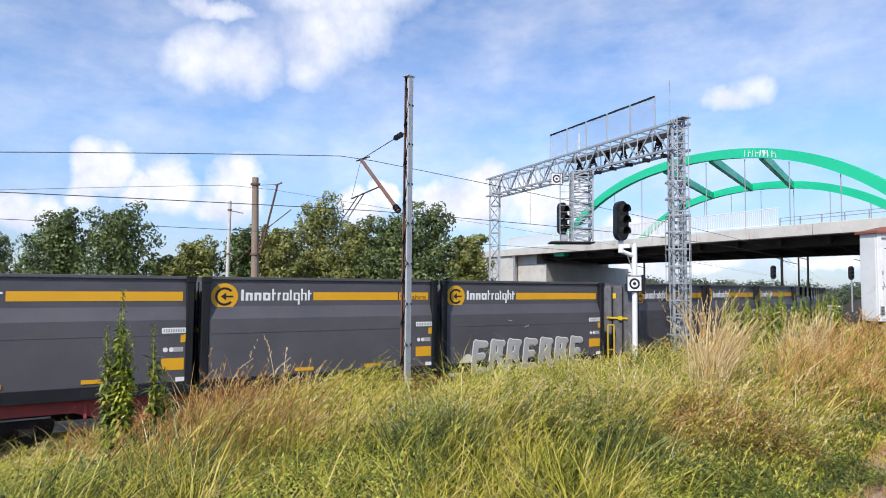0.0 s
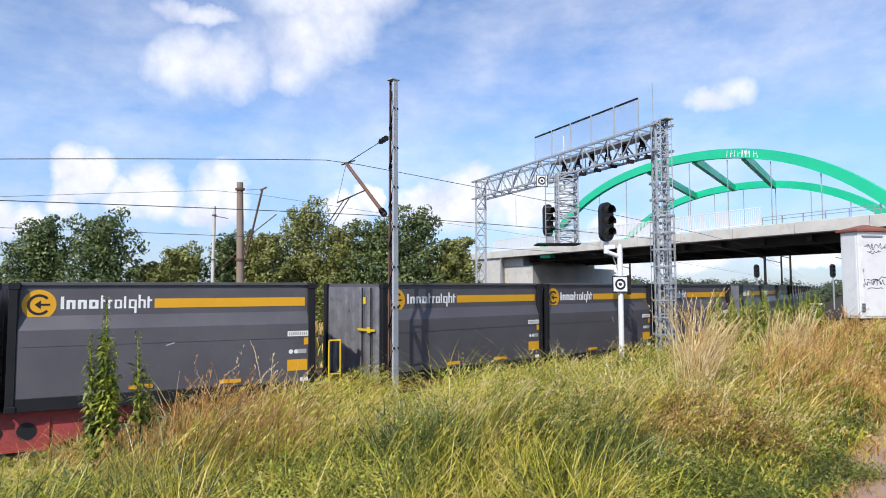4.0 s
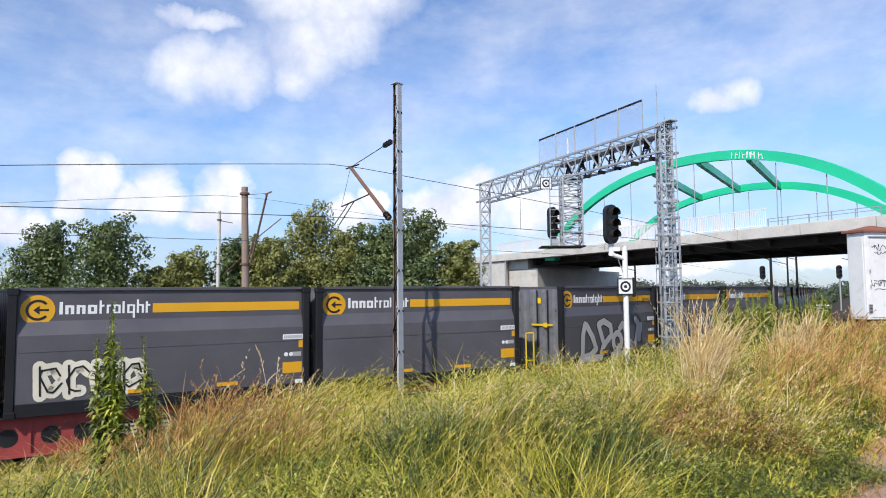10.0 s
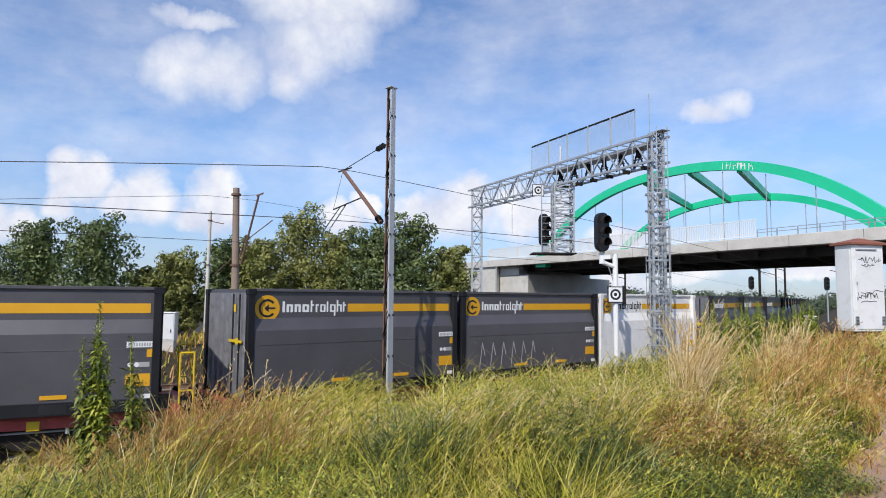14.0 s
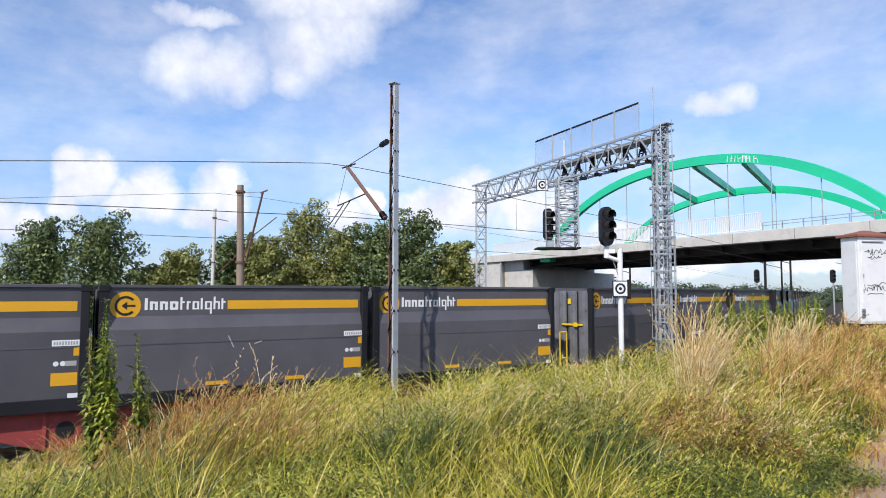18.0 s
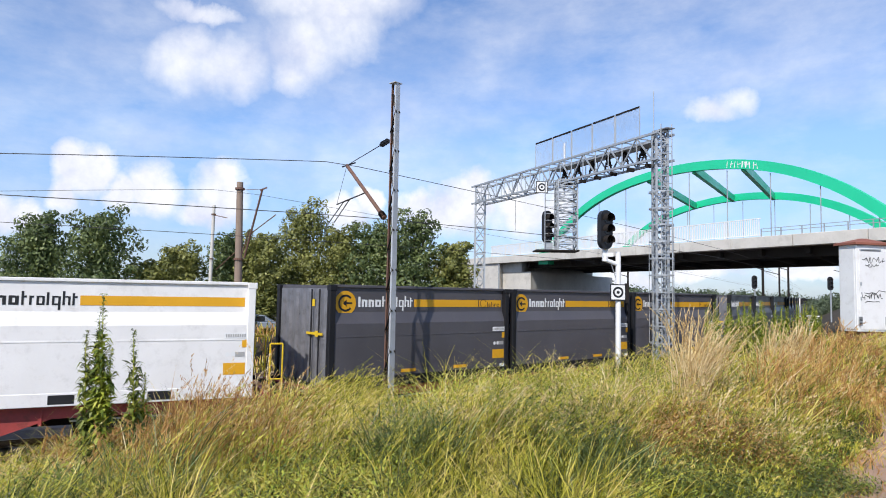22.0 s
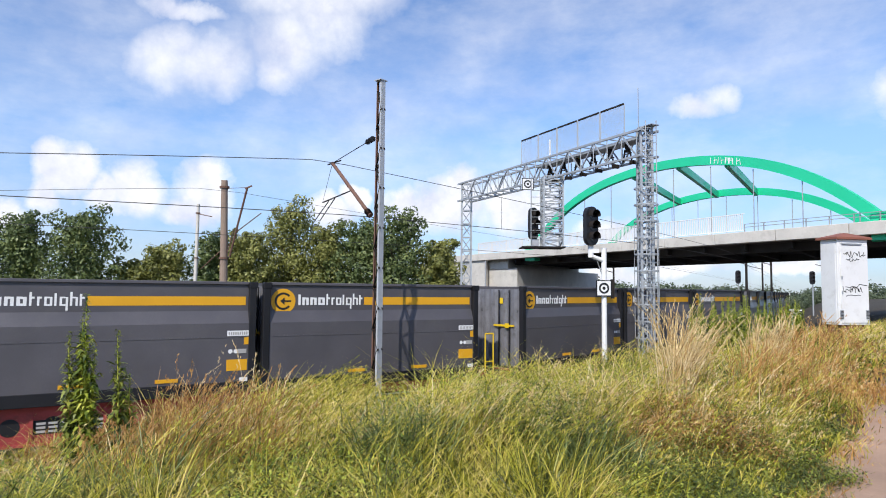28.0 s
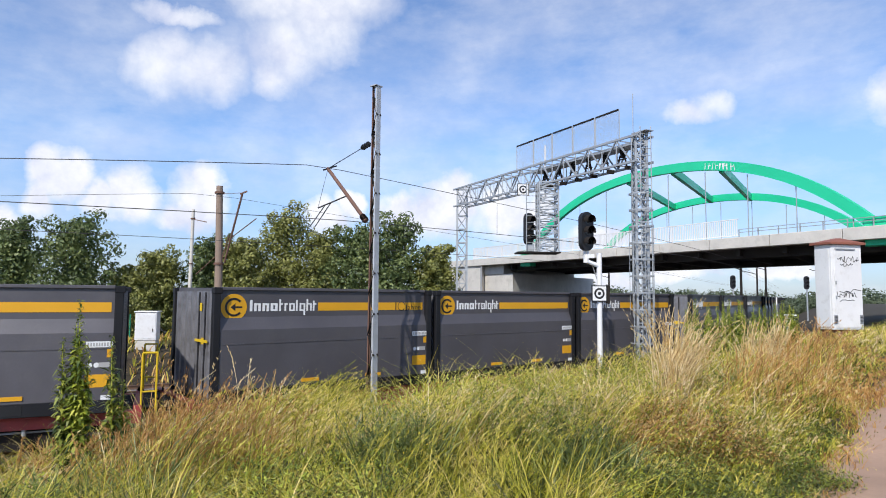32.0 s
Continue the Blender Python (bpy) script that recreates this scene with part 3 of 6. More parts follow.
    for e in (-1, 1):
        part("head_stock", boxes((e * half, -1.28, 0.72, e * (half + 0.16), 1.28, 1.08)), M_RED, w)
        part("end_platform", boxes((e * half, -1.2, 1.0, e * (half + 0.42), 1.2, 1.035)), M_UNDER, w)
        for y in (-0.87, 0.87):
            bm = bmesh.new()
            rod(bm, (e * (half + 0.14), y, 0.95), (e * (half + 0.55), y, 0.95), 0.10, seg=12)
            rod(bm, (e * (half + 0.55), y, 0.95), (e * (half + 0.60), y, 0.95), 0.24, seg=16)
            part("buffer", bm, M_UNDER, w)
        bm = bmesh.new()
        rod(bm, (e * (half + 0.1), 0, 0.9), (e * (half + 0.6), 0, 0.85), 0.05, seg=6)
        part("coupling", bm, M_UNDER, w)
    wheels = bmesh.new()
    for y in (-0.75, 0.75):
        rod(wheels, (0, y - 0.065, 0), (0, y + 0.065, 0), 0.46, seg=24)
        rod(wheels, (0, y + math.copysign(0.065, y), 0), (0, y + math.copysign(0.085, y), 0), 0.36, 0.30, seg=20)
    rod(wheels, (0, -0.95, 0), (0, 0.95, 0), 0.08, seg=10)
    wm = mesh_of("wheelset", wheels, M_UNDER)
    for e in (-1, 1):
        cx = e * 7.1
        bm = bmesh.new()
        for y in (-1.0, 1.0):
            prism(bm, [(cx - 1.35, 0.62), (cx - 1.2, 0.42), (cx - 0.6, 0.42), (cx - 0.4, 0.30), (cx + 0.4, 0.30), (cx + 0.6, 0.42), (cx + 1.2, 0.42), (cx + 1.35, 0.62), (cx + 0.5, 0.72), (cx - 0.5, 0.72)], y - 0.06, y + 0.06)
        box(bm, cx - 0.25, -1.0, 0.45, cx + 0.25, 1.0, 0.75)
        for y in (-1.0, 1.0):
            for ax in (cx - 0.9, cx + 0.9):
                box(bm, ax - 0.14, y - 0.13, 0.32, ax + 0.14, y + 0.13, 0.60)
                for dx in (-0.26, 0.26):
                    rod(bm, (ax + dx, y, 0.44), (ax + dx, y, 0.72), 0.07, seg=8)
        bogie = part("bogie", bm, M_UNDER, w, "grimy bogie")
        for ax in (cx - 0.9, cx + 0.9):
            make_wheelset(bogie, ax, wm)
    return w


def strokes(name, parent, mat, lines, width, z_wall=YL):
    """Spray marks: thick round-ended strokes on the side."""
    bm = bmesh.new()
    for k, line in enumerate(lines):
        y = z_wall - 0.006 - 0.0006 * k
        for (xa, za), (xb, zb) in zip(line, line[1:]):
            d = Vector((xb - xa, zb - za))
            nrm = Vector((-d.y, d.x)).normalized() * width / 2
            poly(bm, [(xa + nrm.x, za + nrm.y), (xa - nrm.x, za - nrm.y), (xb - nrm.x, zb - nrm.y), (xb + nrm.x, zb + nrm.y)], y)
        for x, z in line:
            disc(bm, x, y + 0.0002, z, width / 2, seg=10, t=0.0)
    return part(name, bm, mat, parent, "spray-painted marks")


def tag_letters(rng, x0, x1, z0, z1, n):
    """Meaningless bulging loops, n of them."""
    out = []
    w = (x1 - x0) / n
    for i in range(n):
        cx, r = x0 + (i + 0.5) * w, w * 0.36
        line = []
        for k in range(7):
            a = rng.uniform(0.2, 0.5) + k * rng.uniform(0.75, 1.0)
            line.append((cx + r * math.cos(a) + rng.uniform(-0.05, 0.05), (z0 + z1) / 2 + (z1 - z0) * 0.36 * math.sin(a)))
        out.append(line)
        out.append([(cx - r, z1 - 0.08), (cx - r * 0.9, z0 + 0.05)])
    return out


TRAIN = []          # (thing, wagon number, metres along the wagon)


def decorate(c, k, slot):
    rng = random.Random(100 * k + slot)
    ten = {(2, 0), (2, 2), (8, 1), (8, 2), (7, 0), (7, 1), (7, 2), (9, 0), (3, 2), (11, 2), (-1, 1)}
    if (k, slot) in ten:
        for me, x, z in ((TEN_ONE, 4.86, 2.81), (TEN_WORD, 5.26, 2.81)):
            o = part("anniversary_mark", me, M_INK, c, "the words 10 Jahre on the yellow stripe")
            o.matrix_local = Matrix.Translation((x, YU - 0.009, z))
        bm = bmesh.new()
        disc(bm, 5.12, YU, 2.90, 0.125, 0.107, 20, 330, t=0.009)
        part("anniversary_mark", bm, M_INK, c, "the open ring of the nought in 10 Jahre")
    if (k, slot) == (2, 1):
        o = part("slogan", SLOGAN1, M_LETTER, c, "the word NAJBOLJ\u0160E in pale grey")
        o.matrix_local = Matrix.Translation((0.55, YL - 0.008, 2.0))
        o = part("slogan", SLOGAN2, M_LETTER, c, "the words PROTI KOROZIJI in pale grey, rising")
        o.matrix_local = Matrix.Translation((0.40, YL - 0.008, 1.02)) @ Matrix.Rotation(radians(-8.3), 4, "Y")
        part("red_patch", boxes((3.45, YL - 0.007, 0.98, 4.1, YL, 1.30)), M_CREAM, c)
    if (k, slot) == (2, 2):
        fat = [[(1.30, 2.20), (1.16, 1.85), (1.12, 1.24)], [(1.38, 2.18), (1.72, 1.80), (1.92, 1.42), (1.58, 1.24), (1.12, 1.20)],
               [(2.10, 2.18), (2.42, 2.26), (2.84, 2.10), (2.88, 1.80), (2.54, 1.60), (2.32, 1.44), (2.20, 1.16)], [(2.10, 2.14), (2.34, 1.64)],
               [(3.25 + 0.27 * math.cos(a * 0.628), 1.58 + 0.27 * math.sin(a * 0.628)) for a in range(11)], [(3.42, 1.99), (3.62, 2.14), (3.80, 1.88)],
               [(4.50, 2.26), (4.70, 2.10), (4.50, 1.50), (4.32, 1.36), (4.12, 1.52), (3.84, 1.40), (3.66, 1.18)], [(4.88, 2.06), (4.74, 1.58)], [(1.0, 1.16), (2.2, 1.14)], [(2.9, 1.16), (3.7, 1.16)]]
        fat = [[(x, 1.044 * z - 0.19) for x, z in line] for line in fat]
        strokes("graffiti_outline", c, M_INK, fat, 0.27)
        strokes("graffiti", c, M_SPRAY, fat, 0.215, YL - 0.008)
        strokes("graffiti_outline", c, M_INK, [[(2.3 + 0.11 * i, 1.17 + 0.05 * (i % 2)), (2.36 + 0.11 * i, 1.25)] for i in range(8)], 0.03, YL - 0.018)
    if (k, slot) == (-1, 0):
        fat = []
        for i in range(7):
            x = 1.0 + i * 0.60
            fat += [[(x + 0.02, 1.15), (x + 0.12, 1.80)], [(x + 0.12, 1.78), (x + 0.44, 1.76)], [(x + 0.08, 1.48), (x + 0.34, 1.50)], [(x + 0.38, 1.74), (x + 0.30, 1.46), (x + 0.44, 1.16)] if i % 3 else [(x + 0.04, 1.2), (x + 0.40, 1.2)]]
        fat = [[(x, 1.25 * z - 0.66) for x, z in line] for line in fat]
        strokes("graffiti_outline", c, M_WHITE, fat, 0.21)
        strokes("graffiti", c, M_SPRAY, fat, 0.16, YL - 0.012)
        strokes("graffiti_shadow", c, M_CREAM, [[(0.3, 0.85), (0.6, 0.9), (0.85, 1.15)]], 0.3)
    if (k, slot) == (3, 1):
        fat = tag_letters(rng, 0.5, 2.5, 1.15, 1.85, 4)
        strokes("graffiti", c, M_CREAM, fat, 0.24)
        strokes("graffiti_outline", c, M_INK, fat, 0.035, YL - 0.008)
    if (k, slot) == (4, 1):
        strokes("graffiti", c, M_SPRAY, [[(0.7 + i * 0.42, 1.2), (0.7 + i * 0.42 + 0.1, 1.85), (0.9 + i * 0.42, 1.5)] for i in range(6)], 0.03)
    if (k, slot) == (5, 1):
        strokes("graffiti", c, M_WHITE, [[(1.3, 1.45), (1.45, 1.75), (1.6, 1.45)], [(1.7, 1.5), (2.9, 1.56)]], 0.10)
    if rng.random() < 0.35 and k != 4:
        x = rng.uniform(0.8, 4.0)
        strokes("scuff", c, M_SPRAY, [[(x, rng.uniform(1.9, 2.3)), (x + 0.12, rng.uniform(1.9, 2.3))], [(x + 0.6, 2.0), (x + 0.75, 2.05)]], 0.025)


TEN_ONE = text_mesh("anniversary_mark", "1", 0.30, M_INK)
TEN_WORD = stretch(text_mesh("anniversary_mark", "Jahre", 0.19, M_INK), 0.52)
SLOGAN1 = stretch(text_mesh("slogan", "NAJBOLJ\u0160E", 0.36, M_LETTER, 0.003), 1.85)
SLOGAN2 = stretch(text_mesh("slogan", "PROTI KOROZIJI", 0.78, M_LETTER, 0.0), 5.25)


def make_train():
    dark, white, wagon = make_container(), make_container(True), make_wagon()
    for k in range(-6, 14):
        w = wagon if k == -6 else copy_thing(wagon, Matrix())
        TRAIN.append((w, k, 0.0))
        for slot in range(3):                  # 0 is the foremost of the three
            is_white = slot == 0 and k in (4, 8)
            src = white if is_white else dark
            first = (k, slot) in ((-6, 0), (4, 0))
            c = src if first else copy_thing(src, Matrix())
            what = "chalky white" if is_white else "dark grey"
            extra = {(2, 1): " with a white slogan", (2, 2): " covered in silver graffiti", (-1, 0): " and low silver graffiti", (3, 1): " with cream graffiti", (4, 1): " with scratched tags"}.get((k, slot), "")
            tagged(c, f"{what} steel container with yellow stripe{extra or ' and disc'}")
            TRAIN.append((c, k, (1 - slot) * PITCH))
    for c, k, x in TRAIN:
        if c.name.startswith("container_wagon"):
            continue
        decorate(c, k, 1 - round(x / PITCH))


make_train()


def wagon_pose(s):
    """A wagon whose middle is at s: it stands on its two bogies."""
    a, b = track(s - 7.1, HALF)[0], track(s + 7.1, HALF)[0]
    m = (a + b) / 2
    d = b - a
    return Matrix.Translation((m.x, m.y, 0)) @ Matrix.Rotation(math.atan2(d.y, d.x), 4, "Z")


def motions():
    """The train runs past, slowing a trace and gathering again."""
    for ob, k, x in TRAIN:
        mid = FIRST - LOGO + LENGTH / 2 - PITCH - WAGON * k
        local = Matrix.Translation((0, 0, RAIL_Z)) if ob.name.startswith("container_wagon") else Matrix.Translation((x - LENGTH / 2, 0, 0))
        walk(ob, [(t, wagon_pose(mid + SPEED * t + 0.00264 * (t - 16) ** 2) @ local) for t in range(33)])


# ------------------------------------------------------------ overhead line
def lattice_leg(bm, base, w, z0, z1, bays, t=0.05, d=0.03):
    """A square lattice leg about base, with corner angles and zigzag bracing."""
    x, y = base
    c = [(x - w / 2, y - w / 2), (x + w / 2, y - w / 2), (x + w / 2, y + w / 2), (x - w / 2, y + w / 2)]
    for cx, cy in c:
        beam(bm, (cx, cy, z0), (cx, cy, z1), t)
    h = (z1 - z0) / bays
    for i in range(bays):
        za, zb = z0 + i * h, z0 + (i + 1) * h
        for k in range(4):
            p, q = c[k], c[(k + 1) % 4]
            if (i + k) % 2:
                p, q = q, p
            beam(bm, (*p, za), (*q, zb), d)
            beam(bm, (*c[k], zb), (*c[(k + 1) % 4], zb), d)


def make_mast():
    """Two channels held together by battens; it carries the bracket of the near track."""
    x, y = -1.40, 15.4
    z0 = gz(x, y) - 0.1
    m = thing("catenary_mast", pose(x, y, 0, 0, 0, -42), "grey painted steel mast of two channels with zigzag battens", "mast")
    # left channel and battens are coloured dark as the mast's shaded side
    for s, x0, wy, fl in ((-1, -0.15, 0.035, 0.04), (1, 0.12, 0.085, 0.06)):
        t = 0.012
        out = [(x0, -wy), (x0, wy), (x0 - fl * s, wy), (x0 - fl * s, wy - t), (x0 - t * s, wy - t), (x0 - t * s, t - wy), (x0 - fl * s, t - wy), (x0 - fl * s, -wy)]
        bm = bmesh.new()
        lo = [bm.verts.new((a, b, z0)) for a, b in out]
        hi = [bm.verts.new((a * 0.78, b * 0.8, 8.35)) for a, b in out]
        for k in range(8):
            bm.faces.new((lo[k], lo[(k + 1) % 8], hi[(k + 1) % 8], hi[k]))
        bm.faces.new(hi)
        bmesh.ops.recalc_face_normals(bm, faces=bm.faces)
        part("channel", bm, M_MASTPAINT if s > 0 else M_RUST, m)
    n = 17
    for i in range(n):
        za, zb = z0 + 0.5 + i * (7.6 - z0) / n, z0 + 0.5 + (i + 1) * (7.6 - z0) / n
        k = 1 - 0.24 * (za - z0) / 8
        s = 1 if i % 2 else -1
        for yy in (-0.085, 0.085):
            bm = bmesh.new()
            beam(bm, (-0.14 * s * k, yy * k * (0.4 if s > 0 else 0.9), za), (0.11 * s * k, yy * k * (0.9 if s > 0 else 0.4), zb), 0.05, 0.012)
            part("batten", bm, M_UNDER, m)
    part("foot", bevelled(boxes((-0.35, -0.35, z0 - 0.3, 0.35, 0.35, z0 + 0.35)), 0.04), M_CONC, m)
    part("cap", boxes((-0.11, -0.12, 8.35, 0.11, 0.12, 8.37)), M_MASTPAINT, m)
    inv = m.matrix_world.inverted()
    tip, foot, eye_ = inv @ Vector((-2.97, 17.9, 6.78)), inv @ Vector((-1.62, 15.6, 5.02)), inv @ Vector((-1.52, 15.45, 6.95))
    bm = bmesh.new()
    rod(bm, foot, tip, 0.05, seg=10)
    part("bracket_tube", bm, M_RUST, m, "brown bracket tube")
    bm = bmesh.new()
    for k in range(4):
        q = foot.lerp(tip, 0.015 + 0.02 * k)
        rod(bm, q, foot.lerp(tip, 0.028 + 0.02 * k), 0.085, 0.05, seg=12)
    part("insulator", bm, M_INK, m)
    bm = bmesh.new()
    rod(bm, eye_, tip, 0.012, seg=6)
    part("tie_rod", bm, M_WIRE, m)
    bm = bmesh.new()
    for k in range(3):
        rod(bm, eye_.lerp(tip, 0.05 + 0.05 * k), eye_.lerp(tip, 0.085 + 0.05 * k), 0.075, 0.045, seg=12)
    part("insulator", bm, M_INK, m)
    bm = bmesh.new()
    head = tip + Vector((0.0, 0.0, 0.0))
    d = (tip - foot).normalized()
    across = Vector((d.y, -d.x, 0.35)).normalized()
    beam(bm, head - across * 0.15, head + across * 0.28, 0.05, 0.04)
    part("clamp", bm, M_INK, m)
    # registration arm below the tube
    mid = foot.lerp(tip, 0.45)
    out = inv @ Vector((-3.1, 17.2, 5.55))
    low = inv @ Vector((-3.45, 17.9, 5.1))
    bm = bmesh.new()
    rod(bm, mid, out, 0.02, seg=6)
    rod(bm, out.lerp(mid, 0.25), low, 0.014, seg=6)
    rod(bm, out.lerp(mid, 0.45), low + Vector((0.25, 0, 0)), 0.014, seg=6)
    rod(bm, tip, out, 0.006, seg=5)
    part("steady_arm", bm, M_WIRE, m)
    return m


make_mast()


def make_old_pole(x, y, lean, top, r, arm=True):
    p = thing("concrete_pole", pose(x, y, 0, 0, lean, 0), "weathered brown spun-concrete line pole beyond the tracks" if arm else "pale slender concrete pole among the trees", "pole")
    z0 = gz(x, y) - 0.3
    bm = bmesh.new()
    rod(bm, (0, 0, z0), (0, 0, top), r * 1.15, r * 0.82, seg=14)
    part("shaft", bm, M_CONCPOLE if arm else M_CONC, p)
    for z in (top - 0.35, top - 3.5) if arm else (top - 0.7, top - 3.9):
        bm = bmesh.new()
        rod(bm, (0, 0, z), (0, 0, z + 0.09), r * 1.25, seg=14)
        part("collar", bm, M_RUST, p)
    bm = bmesh.new()
    if arm:
        rod(bm, (0.25, 0, top - 3.4), (1.25, -0.8, top - 0.45), 0.045, seg=8)
        beam(bm, (1.15, -0.8, top - 0.5), (1.45, -0.8, top - 0.38), 0.06)
        rod(bm, (0.15, 0, top - 0.35), (1.25, -0.8, top - 0.45), 0.012, seg=5)
        rod(bm, (0.5, -0.2, top - 2.4), (1.9, -1.0, top - 1.6), 0.025, seg=6)
        rod(bm, (0.1, 0, top - 3.4), (0.5, -0.2, top - 2.2), 0.025, seg=6)
        rod(bm, (0.0, 0, top - 3.0), (-1.1, 0.3, top - 3.9), 0.02, seg=6)
    else:
        rod(bm, (0, 0, top - 0.7), (1.2, -0.6, top - 0.95), 0.03, seg=6)
    part("bracket", bm, M_RUST, p)


make_old_pole(-9.25, 28.0, -1.2, 7.96, 0.17)
make_old_pole(-17.0, 45.0, 0.4, 9.14, 0.13, False)


def wire(name, pts, r, label):
    verts, faces = [], []
    for p in pts:
        p = Vector(p)
        for a in (90, 210, 330):
            verts.append((p.x + r * math.cos(radians(a)) * 0.7, p.y + r * math.cos(radians(a)) * 0.7, p.z + r * math.sin(radians(a))))
    for i in range(len(pts) - 1):
        for k in range(3):
            a, b = i * 3 + k, i * 3 + (k + 1) % 3
            faces.append((a, b, b + 3, a + 3))
    return tagged(new(name, raw(name, verts, faces, M_WIRE)), label, "wire", "overhead wires")


def make_wires():
    def line(off, fz, step=2.0, s0=-60, s1=160):
        return [(*track(float(s), off)[0], fz(float(s))) for s in np.arange(s0, s1, step)]

    def hang(s):
        d = s - 7.3
        if d < 0:
            return 6.69 + 0.0945 * max(d, -22)
        return 6.69 - 0.068 * d + 0.0011 * d * d if d < 31 else 5.6
    wire("messenger_wire", line(HALF, hang, 1.0), 0.012, "dark bronze messenger wire over the near track")
    def level(s):
        return 5.09 + 0.019 * min(max(s, -20.0), 8.0)

    def hang_far(s):
        d = s - 6.7
        return 7.05 + 0.09 * max(d, -22) if d < 0 else (7.05 - 0.066 * d + 0.0011 * d * d if d < 30 else 6.05)
    wire("contact_wire", line(HALF, level), 0.013, "grooved contact wire over the near track")
    wire("messenger_wire", line(TRACKS[2], hang_far), 0.009, "thin messenger wire over the third track")
    wire("contact_wire", line(TRACKS[1], lambda s: 4.88), 0.011, "thin contact wire over the second track")
    for s in (14.0, 19.0):
        bm = bmesh.new()
        p = track(s, HALF)[0]
        rod(bm, (p.x, p.y, level(s)), (p.x, p.y, hang(s)), 0.006, seg=4)
        tagged(new("dropper", mesh_of("dropper", bm, M_WIRE)), "thin dropper wire between the overhead wires", "wire", "droppers")


make_wires()

# ------------------------------------------------------------ signal gantry
GL, GR = Vector((1.75, 36.0)), Vector((7.88, 23.6))
GD = (GR - GL).normalized()
GW = Vector((-GD.y, GD.x))


def along(a, side=0.0, z=0.0):
    p = GL + GD * a + GW * side
    return Vector((p.x, p.y, z))


def make_gantry():
    g = thing("signal_gantry", Matrix(), "galvanised lattice signal gantry spanning the tracks", "gantry")
    length = (GR - GL).length
    z0, z1 = 8.30, 9.28
    for (p, w, top, bays) in ((GL, 0.54, 9.28, 13), (GR, 0.42, 9.4, 24)):
        bm = bmesh.new()
        lattice_leg(bm, (p.x, p.y), w, gz(p.x, p.y) - 0.1, top, bays, 0.085, 0.05)
        leg = part("leg", bm, M_GALV, g)
        part("footing", boxes((p.x - 0.6, p.y - 0.6, gz(p.x, p.y) - 0.5, p.x + 0.6, p.y + 0.6, gz(p.x, p.y) + 0.12)), M_CONC, g)
    # ladder with safety hoops up the near leg
    bm = bmesh.new()
    lx, ly = GR.x + 0.10, GR.y - 0.42
    for dx in (-0.2, 0.2):
        rod(bm, (lx + dx, ly, 1.0), (lx + dx, ly, 9.6), 0.02, seg=6)
    for i in range(30):
        rod(bm, (lx - 0.2, ly, 1.2 + i * 0.28), (lx + 0.2, ly, 1.2 + i * 0.28), 0.013, seg=5)
    part("ladder", bm, M_GALV, g)
    for i in range(10):
        bm = bmesh.new()
        z = 1.5 + i * 0.62
        ring = []
        for a in range(0, 360, 30):
            for r, dz in ((0.425, -0.025), (0.455, -0.025), (0.455, 0.025), (0.425, 0.025)):
                ring.append(bm.verts.new((GR.x + r * math.cos(radians(a)), GR.y - 0.1 + r * math.sin(radians(a)), z + dz)))
        for i_ in range(12):
            for q in range(4):
                u, v = i_ * 4, (i_ + 1) % 12 * 4
                bm.faces.new((ring[u + q], ring[v + q], ring[v + (q + 1) % 4], ring[u + (q + 1) % 4]))
        part("safety_hoop", bm, M_GALV, g)
    for a in (-150, -90, -30, 30, 150):
        bm = bmesh.new()
        q = (GR.x + 0.44 * math.cos(radians(a)), GR.y - 0.1 + 0.44 * math.sin(radians(a)))
        beam(bm, (*q, 1.5), (*q, 5.9), 0.02)
        part("hoop_strap", bm, M_GALV, g)
    # the truss: chords, posts and diagonals
    for side in (-0.4, 0.4):
        for z in (z0, z1):
            bm = bmesh.new()
            beam(bm, along(-0.3, side, z), along(length + 0.3, side, z), 0.085)
            part("chord", bm, M_GALV, g)
        n = 17
        for i in range(n):
            a, b = i * length / n, (i + 1) * length / n
            bm = bmesh.new()
            beam(bm, along(a, side, z0 if i % 2 else z1), along(b, side, z1 if i % 2 else z0), 0.05)
            part("diagonal", bm, M_GALV, g)
            part("upright", bm_of(lambda m: beam(m, along(b, side, z0), along(b, side, z1), 0.035)), M_GALV, g)
    for i in range(18):
        a = i * length / 17
        for z in (z0, z1):
            part("cross_tie", bm_of(lambda m: beam(m, along(a, -0.4, z), along(a, 0.4, z), 0.04)), M_GALV, g)
    # walkway boards and relay boxes on the near half
    part("walkway", bm_of(lambda b: box(b, 0, -0.32, -0.02, 6.5, 0.32, 0.02, Matrix.Translation(along(7.2, 0, z1 - 0.28)) @ Matrix.Rotation(math.atan2(GD.y, GD.x), 4, "Z"))), M_GALV, g, "galvanised walkway grating")
    turn = Matrix.Rotation(math.atan2(GD.y, GD.x), 4, "Z")
    for a in (7.9, 8.9, 9.9, 10.9, 11.9, 12.9):
        def hung(b, a=a):
            beam(b, along(a, 0.0, z1 - 0.30), along(a + 0.06, 0.0, z1 - 0.62), 0.13)
            beam(b, along(a - 0.10, 0.0, z1 - 0.50), along(a - 0.22, 0.0, z0 + 0.02), 0.05)
            beam(b, along(a + 0.12, 0.0, z1 - 0.50), along(a + 0.26, 0.0, z0 + 0.02), 0.05)
            beam(b, along(a - 0.22, 0.0, z0 + 0.30), along(a + 0.26, 0.0, z0 + 0.30), 0.04)
        part("cable_clamp", bm_of(hung), M_UNDER, g, "dark forked cable clamp")
